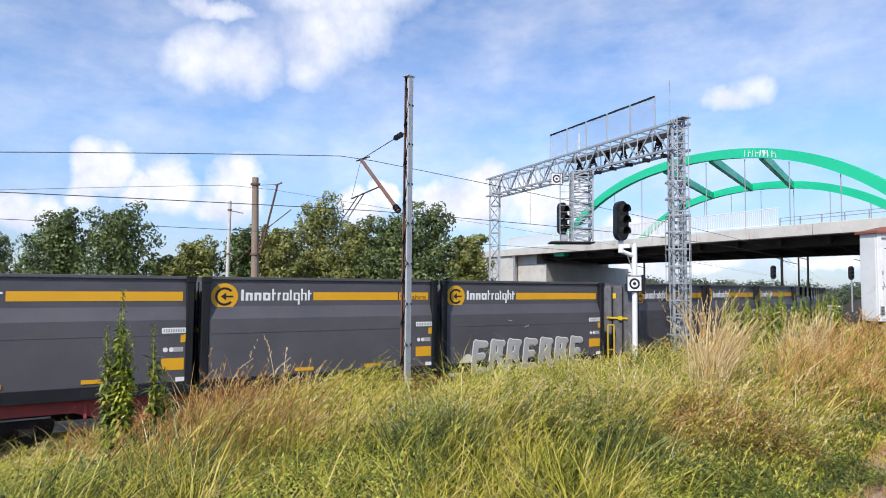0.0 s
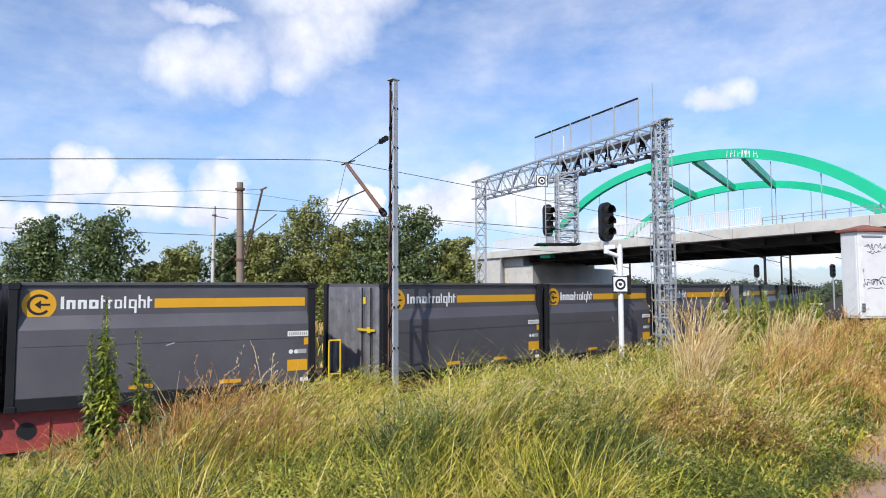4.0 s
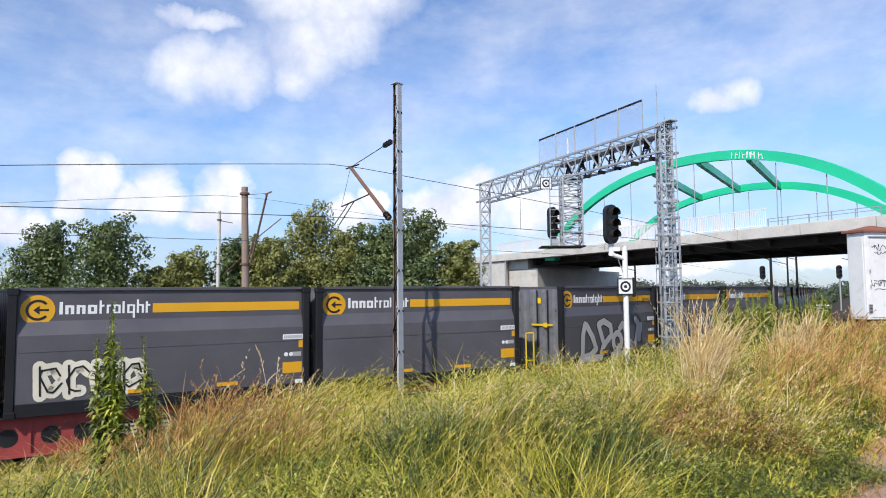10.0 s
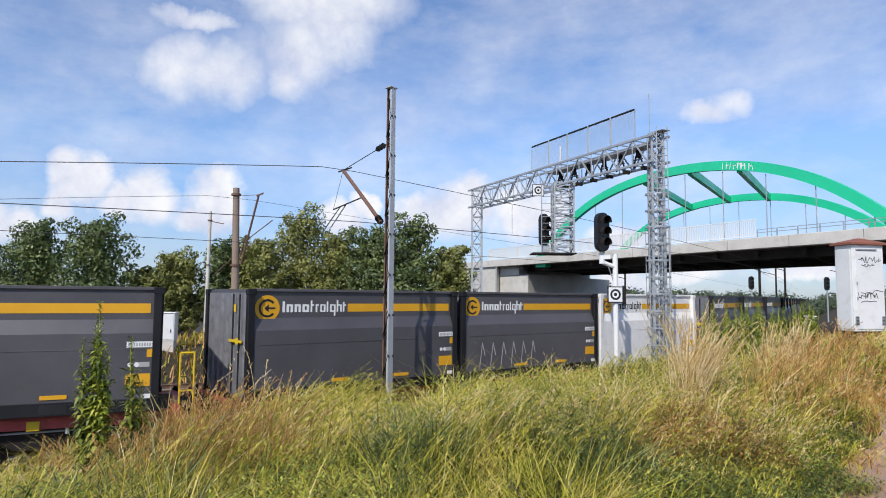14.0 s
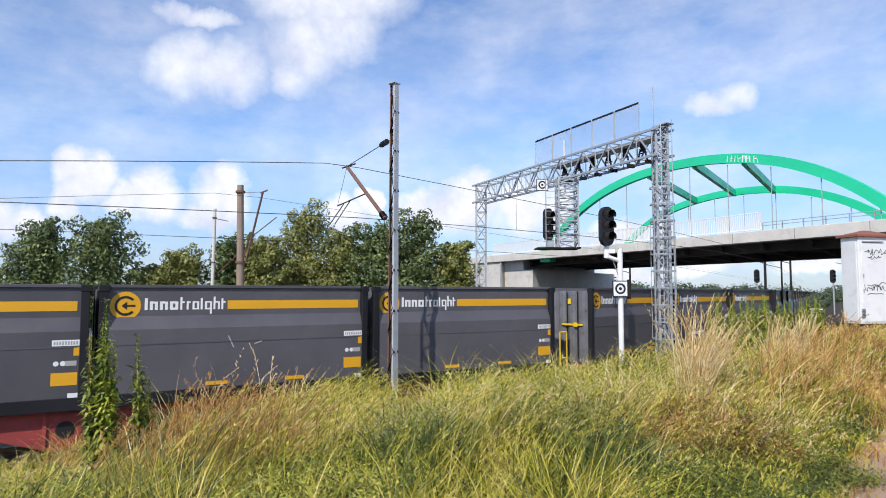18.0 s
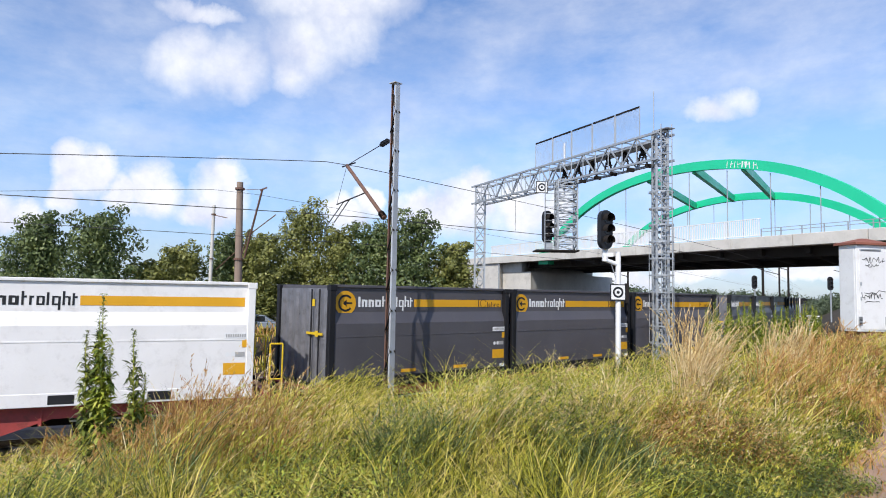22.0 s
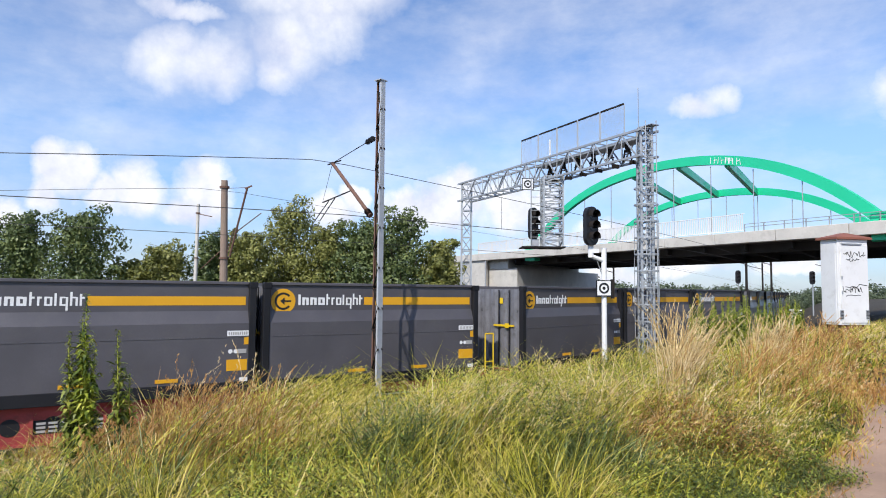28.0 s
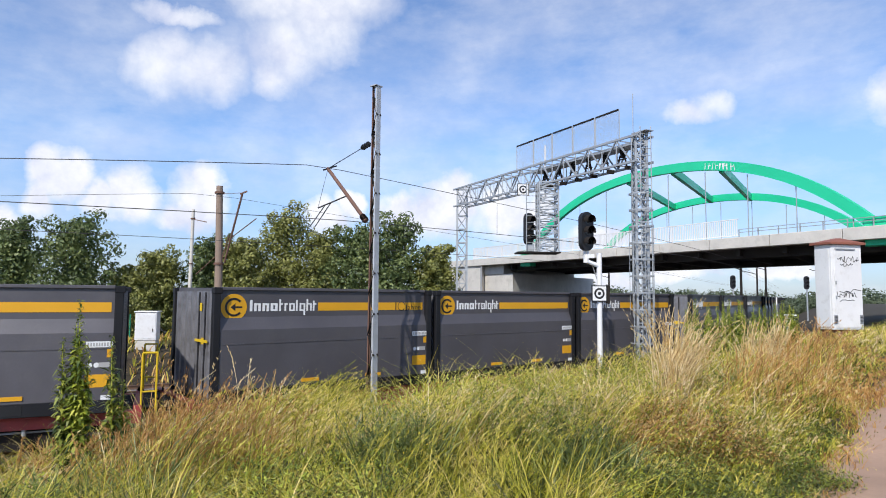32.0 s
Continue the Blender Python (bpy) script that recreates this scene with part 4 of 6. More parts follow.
        part("hanger", bm_of(lambda b: box(b, -0.05, -0.16, -0.14, 0.05, 0.16, 0.0, Matrix.Translation(along(a + 0.35, 0.0, z0 - 0.02)) @ turn)), M_UNDER, g)
    # mesh screens that guard the walkway
    a0, n, w = 6.15, 5, 1.42
    for i in range(n):
        a = a0 + i * w
        bm = bmesh.new()
        for q in (a + 0.03, a + w - 0.03):
            beam(bm, along(q, -0.42, z1 - 0.1), along(q, -0.42, z1 + 1.18), 0.03)
        for k in range(1, 34):
            beam(bm, along(a + k * w / 34, -0.42, z1 + 0.02), along(a + k * w / 34, -0.42, z1 + 1.15), 0.004)
        for k in range(1, 32):
            beam(bm, along(a, -0.42, z1 + k * 0.036), along(a + w, -0.42, z1 + k * 0.036), 0.0035)
        scr = part("guard_screen", bm, M_MESH, g, "fine grey wire guard screen")
        scr["kind"] = "stuff"
        part("screen_cap", bm_of(lambda b: beam(b, along(a + 0.06, -0.42, z1 + 1.18), along(a + w - 0.06, -0.42, z1 + 1.18), 0.06)), M_UNDER, scr)
    part("white_pipe", bm_of(lambda b: rod(b, along(7.3, 0.45, z0 - 0.4), along(7.3, 0.45, z1 + 1.1), 0.05)), M_WHITE, g)
    part("roof_plate", bm_of(lambda b: box(b, -0.2, -0.2, 0, 0.55, 0.2, 0.03, Matrix.Translation(along(length, 0, 9.42)) @ turn)), M_GALV, g)
    part("top_rod", bm_of(lambda b: rod(b, along(13.95, -0.42, z1), along(13.95, -0.42, z1 + 1.6), 0.018, seg=5)), M_GALV, g)
    # hanging cage with the second signal
    bm = bmesh.new()
    c = along(8.7) - Vector((0.5, 0, 0))
    lattice_leg(bm, (c.x + 0.1, c.y), 0.85, 5.2, z0, 11, 0.07, 0.045)
    cage = part("ladder_cage", bm, M_GALV, g, "hanging lattice ladder cage")
    for i in range(11):
        z = 5.3 + i * 0.3
        part("rung", bm_of(lambda b: rod(b, (c.x - 0.85, c.y - 0.1, z), (c.x - 0.35, c.y - 0.1, z), 0.015, seg=5)), M_GALV, cage)
    for dx in (-0.85, -0.35):
        part("ladder_rail", bm_of(lambda b: rod(b, (c.x + dx, c.y - 0.1, 5.15), (c.x + dx, c.y - 0.1, z0), 0.022, seg=5)), M_GALV, cage)
    part("cage_floor", boxes((c.x - 1.3, c.y - 0.6, 5.1, c.x + 0.6, c.y + 0.6, 5.16)), M_UNDER, cage)
    return g


make_gantry()


def signal_head(parent, m, h, w, lenses=3):
    """A dark oval plate with hooded lamps; local -y is its face."""
    r = w / 2
    out = []
    for a in range(0, 181, 20):
        out.append((r * math.cos(radians(a)), h - r + r * math.sin(radians(a))))
    for a in range(180, 361, 20):
        out.append((r * math.cos(radians(a)), r + r * math.sin(radians(a))))
    bm = bmesh.new()
    prism(bm, out, -0.03, 0.14)
    head = part("signal_head", bm, M_INK, parent, "black oval signal head, unlit")
    head.matrix_world = m
    for i in range(lenses):
        z = h * (0.22 + 0.28 * i)
        bm = bmesh.new()
        seg = 14
        for k in range(seg):
            a, b = radians(-20 + 220 * k / seg), radians(-20 + 220 * (k + 1) / seg)
            rr = w * 0.33
            vs = [bm.verts.new((rr * math.cos(q), yy, z + rr * math.sin(q))) for q, yy in ((a, -0.03), (b, -0.03), (b, -0.24), (a, -0.24))]
            bm.faces.new(vs)
        part("hood", bm, M_UNDER, head)
        bm = bmesh.new()
        disc(bm, 0, -0.034, z, w * 0.27, seg=16, t=0.004)
        part("lens", bm, M_GLASSDARK, head)
    return head


def target_sign(parent, m, w):
    part("sign_plate", bm_of(lambda b: box(b, -w / 2, -0.012, -w / 2, w / 2, 0.012, w / 2)), M_INK, parent, "white square sign with black rings").matrix_world = m
    for nm, r, r_in, mat, y in (("sign_face", 0, 0, M_WHITE, -0.014), ("ring", w * 0.34, w * 0.22, M_INK, -0.018), ("dot", w * 0.10, 0, M_INK, -0.018)):
        bm = bmesh.new()
        if r == 0:
            poly(bm, [(-w * 0.44, -w * 0.44), (w * 0.44, -w * 0.44), (w * 0.44, w * 0.44), (-w * 0.44, w * 0.44)], y)
        else:
            disc(bm, 0, y, 0, r, r_in, seg=24, t=0)
        part(nm, bm, mat, parent).matrix_world = m


def make_signals():
    s = thing("signal_post", pose(5.48, 20.5, 0), "white post with a black three-lamp signal", "signal")
    z0 = gz(5.48, 20.5)
    part("post", bm_of(lambda b: rod(b, (0, 0, z0 - 0.2), (0, 0, 4.62), 0.085, seg=14)), M_WHITE, s)
    bm = bmesh.new()
    rod(bm, (0.0, 0, 4.2), (-0.45, -0.1, 4.35), 0.07, seg=10)
    rod(bm, (-0.45, -0.1, 4.3), (-0.45, -0.1, 4.7), 0.09, seg=10)
    box(bm, -0.52, -0.18, 4.45, -0.2, 0.02, 4.58)
    part("bracket", bm, M_WHITE, s)
    part("stay", bm_of(lambda b: rod(b, (-0.05, 0, 3.7), (-0.25, -0.05, 4.25), 0.015, seg=5)), M_GALV, s)
    part("foot", boxes((-0.25, -0.25, z0 - 0.3, 0.25, 0.25, z0 + 0.1)), M_CONC, s)
    signal_head(s, pose(5.03, 20.25, 4.68, 0, 0, 28), 1.26, 0.50)
    target_sign(s, pose(5.44, 20.38, 3.31, 0, 0, 8), 0.52)
    part("sign_tab", boxes((0.20, -0.06, 2.98, 0.32, -0.03, 3.6)), M_UNDER, s)
    g = thing("gantry_signal", pose(4.5, 28.3, 0), "black three-lamp signal hung under the gantry", "signal")
    signal_head(g, pose(4.42, 28.3, 5.5, 0, 0, 40), 1.45, 0.52)
    part("bracket", boxes((-0.2, -0.1, 5.1, 0.12, 0.2, 5.52)), M_GALV, g)
    target_sign(g, pose(4.22, 28.9, 8.12, 0, 0, 5), 0.55)
    # far signals beyond the bridge
    for x, y in ((36.1, 75.0), (45.0, 75.0)):
        f = thing("far_signal", pose(x, y, 0), "distant signal on a grey post beyond the bridge", "signal", "far signals")
        part("post", bm_of(lambda b: rod(b, (0, 0, gz(x, y)), (0, 0, 4.3), 0.09, seg=8)), M_GALV, f)
        signal_head(f, pose(x, y, 4.3, 0, 0, 0), 1.6, 0.60)
    for x, y, top in ((34.6, 70.0, 7.4), (47, 88, 8.2), (52, 100, 8.0), (26, 92, 7.0), (61, 96, 8.0)):
        f = thing("far_mast", pose(x, y, 0), "distant dark catenary mast with a bracket", "mast", "far masts")
        part("shaft", bm_of(lambda b: rod(b, (0, 0, gz(x, y)), (0, 0, top), 0.17, 0.13, seg=8)), M_UNDER, f)
        part("bracket", bm_of(lambda b: rod(b, (0, 0, top - 1.0), (-2.6, 0.5, top - 0.3), 0.05, seg=6)), M_UNDER, f)


make_signals()

# ------------------------------------------------------------ the road bridge
BX, BY = Vector((0.473, -0.881, 0)), Vector((0.881, 0.473, 0))
BRIDGE = Matrix(((BX.x, BY.x, 0, 14.64), (BX.y, BY.y, 0, 44.5), (0, 0, 1, 0), (0, 0, 0, 1)))
SKEW = -0.455                                   # the far side is shifted along by this for each metre across
ACROSS, DECK = 15.45, 6.84


def arch_z(q):
    return 12.36 - 0.0155 * (q - 1.14) ** 2 - 0.000041 * (q - 1.14) ** 4


BAR = mesh_of("bar", boxes((-0.024, -0.02, 0, 0.024, 0.02, 1.0)), M_WHITE)
POST = mesh_of("bar", boxes((-0.035, -0.035, -0.1, 0.035, 0.035, 1.03)), M_WHITE)


def make_bridge():
    b = thing("road_bridge", BRIDGE, "concrete road bridge hung from two green steel arches", "bridge")
    far = SKEW * ACROSS

    def slab(x0, x1, y0, y1, z0, z1):
        bm = bmesh.new()
        vs = box(bm, x0, y0, z0, x1, y1, z1)
        for v in vs:
            v.co.x += SKEW * v.co.y
        return bm
    part("deck_slab", slab(-34, 42, 0.3, ACROSS - 0.3, 6.2, 6.62), M_SHADED_SOFFIT, b, "soffit coloured dark for the shade under the deck")
    n = 19
    for i in range(n):                          # edge beam in poured lengths
        x0 = -34 + i * 4.0
        part("edge_beam", bevelled(slab(x0 + 0.01, x0 + 3.99, -0.15, 0.45, 6.18, DECK), 0.02), M_CONC, b)
        part("edge_beam", slab(x0 + 0.01, x0 + 3.99, ACROSS - 0.45, ACROSS + 0.15, 6.18, DECK), M_CONC, b)
    # the girders share the colour that carries the shade below the deck
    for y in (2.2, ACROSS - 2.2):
        part("steel_tie", slab(-17.5, 30, y - 0.35, y + 0.35, 5.7, 6.2), M_SHADED_SOFFIT, b, "steel tie girder, coloured dark for the shade")
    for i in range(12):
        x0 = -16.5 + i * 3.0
        part("cross_girder", slab(x0, x0 + 0.3, 1.0, ACROSS - 1.0, 5.8, 6.2), M_SHADED_SOFFIT, b)
    # arches
    for y, shift in ((0.75, SKEW * 0.75), (ACROSS - 0.75, SKEW * (ACROSS - 0.75))):
        verts, faces = [], []
        qs = np.linspace(-13.9, 16.1, 49)
        for q in qs:
            nrm = Vector((0.031 * (q - 1.14) + 0.000164 * (q - 1.14) ** 3, 1.0)).normalized()
            for dz, dy in ((0, -0.17), (0, 0.17), (-0.60, 0.17), (-0.60, -0.17)):
                verts.append((q + shift + nrm.x * dz, y + dy, arch_z(q) + nrm.y * dz))
        for i in range(len(qs) - 1):
            for k in range(4):
                a, c_ = i * 4 + k, i * 4 + (k + 1) % 4
                faces.append((a, c_, c_ + 4, a + 4))
        part("arch", raw("arch", verts, faces, M_GREEN), M_GREEN, b, "bright green box-section arch")
        for q in np.arange(-12.5, 14.6, 3.0):
            if arch_z(q) - 0.8 > DECK:
                part("hanger", bm_of(lambda m: rod(m, (q + shift, y, DECK - 0.2), (q + shift, y, arch_z(q) - 0.7), 0.03, seg=8)), M_GALV, b)
        for e in (-1, 1):
            part("arch_foot", slab(1.14 + e * 14.6 - 0.7, 1.14 + e * 14.6 + 0.7, y - 0.5, y + 0.5, 5.9, DECK + 0.5), M_GREEN, b)
    for q in (-1.3, 2.8, 6.6):                 # struts between the arches
        za, zb = arch_z(q) - 0.42, arch_z(q - 1.1) - 0.42
        bm = bmesh.new()
        beam(bm, (q + SKEW * 0.75, 0.9, za), (q - 1.1 + SKEW * (ACROSS - 0.75), ACROSS - 0.9, zb), 0.3, 0.55)
        part("wind_brace", bm, M_GREEN, b)
    # parapets
    for y, sh in ((0.15, SKEW * 0.15), (ACROSS - 0.15, SKEW * (ACROSS - 0.15))):
        x0, x1 = -22.0, 8.0
        k = 0
        for i in range(12):
            a = x0 + i * 2.5
            bm = bmesh.new()
            for z in (DECK + 0.12, DECK + 1.12):
                beam(bm, (a + sh, y, z), (a + 2.5 + sh, y, z), 0.05)
            panel = part("railing_panel", bm, M_WHITE, b, "white railing panel of upright bars")
            if y < 1:
                for j in range(18):
                    o = part("bar", BAR if j else POST, M_WHITE, panel)
                    o.matrix_local = Matrix.Translation((a + j * 2.5 / 18 + sh, y, DECK + 0.12))
            else:
                bm = bmesh.new()
                for j in range(18):
                    beam(bm, (a + j * 2.5 / 18 + sh, y, DECK + 0.12), (a + j * 2.5 / 18 + sh, y, DECK + 1.12), 0.03)
                part("bars", bm, M_WHITE, panel)["kind"] = "stuff"
        for i in range(13):
            a = x1 + i * 2.5
            bm = bmesh.new()
            for z in (DECK + 0.30, DECK + 0.48):
                beam(bm, (a + sh, y, z), (a + 2.5 + sh, y, z), 0.035)
            beam(bm, (a + sh, y, DECK), (a + sh, y, DECK + 0.48), 0.05)
            beam(bm, (a + 1.25 + sh, y, DECK), (a + 1.25 + sh, y, DECK + 0.48), 0.05)
            part("guard_rail", bm, M_GALV, b, "low grey guard rail")
    # second fence along the far kerb, taller
    for i in range(14):
        a = 6.0 + i * 2.0
        bm = bmesh.new()
        sh = SKEW * (ACROSS - 1.8)
        for j in range(12):
            beam(bm, (a + j * 2 / 12 + sh, ACROSS - 1.8, DECK - 0.2), (a + j * 2 / 12 + sh, ACROSS - 1.8, DECK + 1.0), 0.03)
        beam(bm, (a + sh, ACROSS - 1.8, DECK + 1.0), (a + 2 + sh, ACROSS - 1.8, DECK + 1.0), 0.05)
        part("fence_panel", bm, M_UNDER, b)
    # abutments and wing walls
    part("abutment", slab(-34, -15.8, 0.75, ACROSS + 2.5, -1.0, 5.3), M_CONC, b, "stained concrete abutment")
    part("bearing_shelf", slab(-34, -17.2, 0.65, ACROSS - 0.4, 5.3, 6.2), M_CONC, b)
    part("wing_wall", slab(-34, -20.6, 0.05, 0.6, -1.0, 6.2), M_CONC, b)
    part("abutment", slab(26, 42, 0.6, ACROSS - 0.6, -1.0, 6.2), M_CONC, b)
    for x in (-20.6, -24.6, -28.6):
        part("wall_joint", slab(x - 0.02, x + 0.02, 0.036, 0.05, -0.4, 6.1), M_UNDER, b)
    part("drain_pipe", bm_of(lambda m: rod(m, (-20.4, -0.02, 0), (-20.4, -0.02, 6.3), 0.07, seg=8)), M_GALV, b)
    # spray marks on the crown, no words
    rng = random.Random(5)
    bm = bmesh.new()
    for i in range(9):
        q = 5.6 + i * 0.27
        z = arch_z(q) - 0.55
        x = q + SKEW * 0.75
        y = 0.75 - 0.176
        bm.faces.new([bm.verts.new(v) for v in ((x, y, z), (x + 0.06, y, z), (x + 0.06 + rng.uniform(-0.1, 0.1), y, z + 0.40), (x + rng.uniform(-0.1, 0.1), y, z + 0.42))])
        if i % 2:
            bm.faces.new([bm.verts.new(v) for v in ((x, y - 0.001, z + 0.2), (x + 0.22, y - 0.001, z + 0.2), (x + 0.22, y - 0.001, z + 0.25), (x, y - 0.001, z + 0.25))])
    part("graffiti", bm, M_WHITE, b, "white unreadable spray marks")


make_bridge()


# ------------------------------------------------------------ trackside cabinet and marker
def make_cabinet():
    x0, x1, y0, y1 = 9.56, 10.46, 15.12, 15.62
    cx, cy = (x0 + x1) / 2, (y0 + y1) / 2
    c = thing("relay_cabinet", pose(cx, cy, 0, 0, 0, 13), "white metal relay cabinet with black spray tags", "cabinet")
    zb, zt = 2.46, 4.52
    hx, hy = (x1 - x0) / 2, (y1 - y0) / 2
    part("body", bevelled(boxes((-hx, -hy, zb, hx, hy, zt)), 0.012), M_BOXWHITE, c)
    part("plinth", boxes((-hx + 0.1, -hy + 0.05, zb - 0.6, hx - 0.12, hy - 0.05, zb)), M_ROOFRED, c, "brick-red plinth")
    bm = bmesh.new()
    o = 0.07
    lo = [bm.verts.new(v) for v in ((-hx - o, -hy - o, zt), (hx + o, -hy - o, zt), (hx + o, hy + o, zt), (-hx - o, hy + o, zt))]
    mid = [bm.verts.new((v.co.x, v.co.y, zt + 0.05)) for v in lo]
    top = [bm.verts.new(v) for v in ((-0.06, -0.05, zt + 0.17), (0.06, -0.05, zt + 0.17), (0.06, 0.05, zt + 0.17), (-0.06, 0.05, zt + 0.17))]
    bm.faces.new(lo[::-1]), bm.faces.new(top)
    for a, b in ((lo, mid), (mid, top)):
        for i in range(4):
            bm.faces.new((a[i], a[(i + 1) % 4], b[(i + 1) % 4], b[i]))
    part("roof", bm, M_ROOFRED, c, "rusty red pitched lid")
    door = part("door", bevelled(boxes((-hx + 0.07, -hy - 0.018, zb + 0.05, hx - 0.04, -hy, zt - 0.14)), 0.006), M_BOXWHITE, c)
    part("rain_ledge", boxes((-hx + 0.10, -hy - 0.045, zt - 0.13, hx - 0.22, -hy, zt - 0.10)), M_GALV, c)
    part("side_panel", bevelled(boxes((-hx - 0.014, -hy + 0.05, zb + 0.05, -hx, hy - 0.05, zt - 0.1)), 0.005), M_BOXWHITE, c)
    for x in (-hx + 0.02, hx - 0.13):
        vent = part("vent", boxes((x, -hy - 0.026, zb + 0.14, x + 0.10, -hy - 0.018, zb + 0.36)), M_GALV, c)
        for i in range(6):
            part("louvre", boxes((x + 0.01, -hy - 0.034, zb + 0.16 + i * 0.033, x + 0.09, -hy - 0.026, zb + 0.172 + i * 0.033)), M_UNDER, vent)
    for z in (3.2, 3.55):
        part("hinge", boxes((-hx + 0.08, -hy - 0.035, z, -hx + 0.11, -hy - 0.018, z + 0.08)), M_GALV, door)
    rng = random.Random(11)
    bm = bmesh.new()

    def scrawl(xa, xb, z, h, n):
        pts = [(xa + (xb - xa) * i / n + rng.uniform(-0.03, 0.03), z + rng.uniform(-h, h)) for i in range(n + 1)]
        for i, ((a, b), (c_, d)) in enumerate(zip(pts, pts[1:])):
            v = Vector((c_ - a, d - b))
            nn = Vector((-v.y, v.x)).normalized() * 0.008
            poly(bm, [(a + nn.x, b + nn.y), (a - nn.x, b - nn.y), (c_ - nn.x, d - nn.y), (c_ + nn.x, d + nn.y)], -hy - 0.020 - 0.0004 * (i % 3))
    scrawl(-hx + 0.16, hx - 0.12, 4.16, 0.08, 26)
    scrawl(-hx + 0.24, hx - 0.30, 4.03, 0.05, 16)
    scrawl(-hx + 0.14, hx - 0.22, 3.30, 0.09, 24)
    scrawl(-hx + 0.22, hx - 0.08, 3.40, 0.05, 6)
    scrawl(-hx + 0.22, hx - 0.24, 3.16, 0.02, 6)
    part("spray_tag", bm, M_INK, door, "black unreadable spray tags")
    k = thing("cable_marker", pose(8.86, 15.5, 0), "small white concrete marker post in the weeds", "marker post")
    z = gz(8.86, 15.5)
    part("block", bevelled(boxes((-0.085, -0.085, z - 0.2, 0.085, 0.085, 2.78)), 0.03), M_WHITE, k)
    part("cap", boxes((-0.10, -0.10, 2.78, 0.10, 0.10, 2.81)), M_WHITE, k)


make_cabinet()


# ------------------------------------------------------------ behind the tracks, seen through the gaps of the train
def make_car(x, y, turn, paint, label):
    c = thing("parked_car", pose(x, y, gz(x, y), 0, 0, turn), label, "car", "cars parked beyond the railway")
    glass = bpy.data.materials.get("car_glass") or material("car_glass", (0.02, 0.025, 0.03), 0.08, vary=0.05)
    bm = bmesh.new()
    prism(bm, [(-2.05, 0.30), (2.05, 0.30), (2.12, 0.50), (2.05, 0.74), (1.05, 0.95), (-2.0, 0.98), (-2.12, 0.7)], -0.85, 0.85)
    part("body", bevelled(bm, 0.05), paint, c)
    bm = bmesh.new()
    prism(bm, [(-1.95, 0.97), (1.05, 0.95), (0.35, 1.42), (-0.3, 1.48), (-1.55, 1.43)], -0.72, 0.72)
    part("cabin", bevelled(bm, 0.05), paint, c)
    for x0, x1 in ((-1.60, -0.62), (-0.52, 0.42)):
        part("window", boxes((x0, -0.735, 1.0, x1, -0.715, 1.36)), glass, c)
    for x in (-1.3, 1.3):
        for y in (-0.8, 0.8):
            wheel = part("wheel", bm_of(lambda b: rod(b, (x, y - 0.1, 0.31), (x, y + 0.1, 0.31), 0.31, seg=18)), M_INK, c)
            part("rim", bm_of(lambda b: rod(b, (x, y - 0.11, 0.31), (x, y + 0.11, 0.31), 0.19, seg=14)), M_GALV, wheel)
    part("head_lamp", boxes((1.95, -0.80, 0.62, 2.10, -0.50, 0.74)), M_WHITE, c)
    part("bumper", bevelled(boxes((2.02, -0.82, 0.32, 2.16, 0.82, 0.52)), 0.03), M_INK, c)
    return c


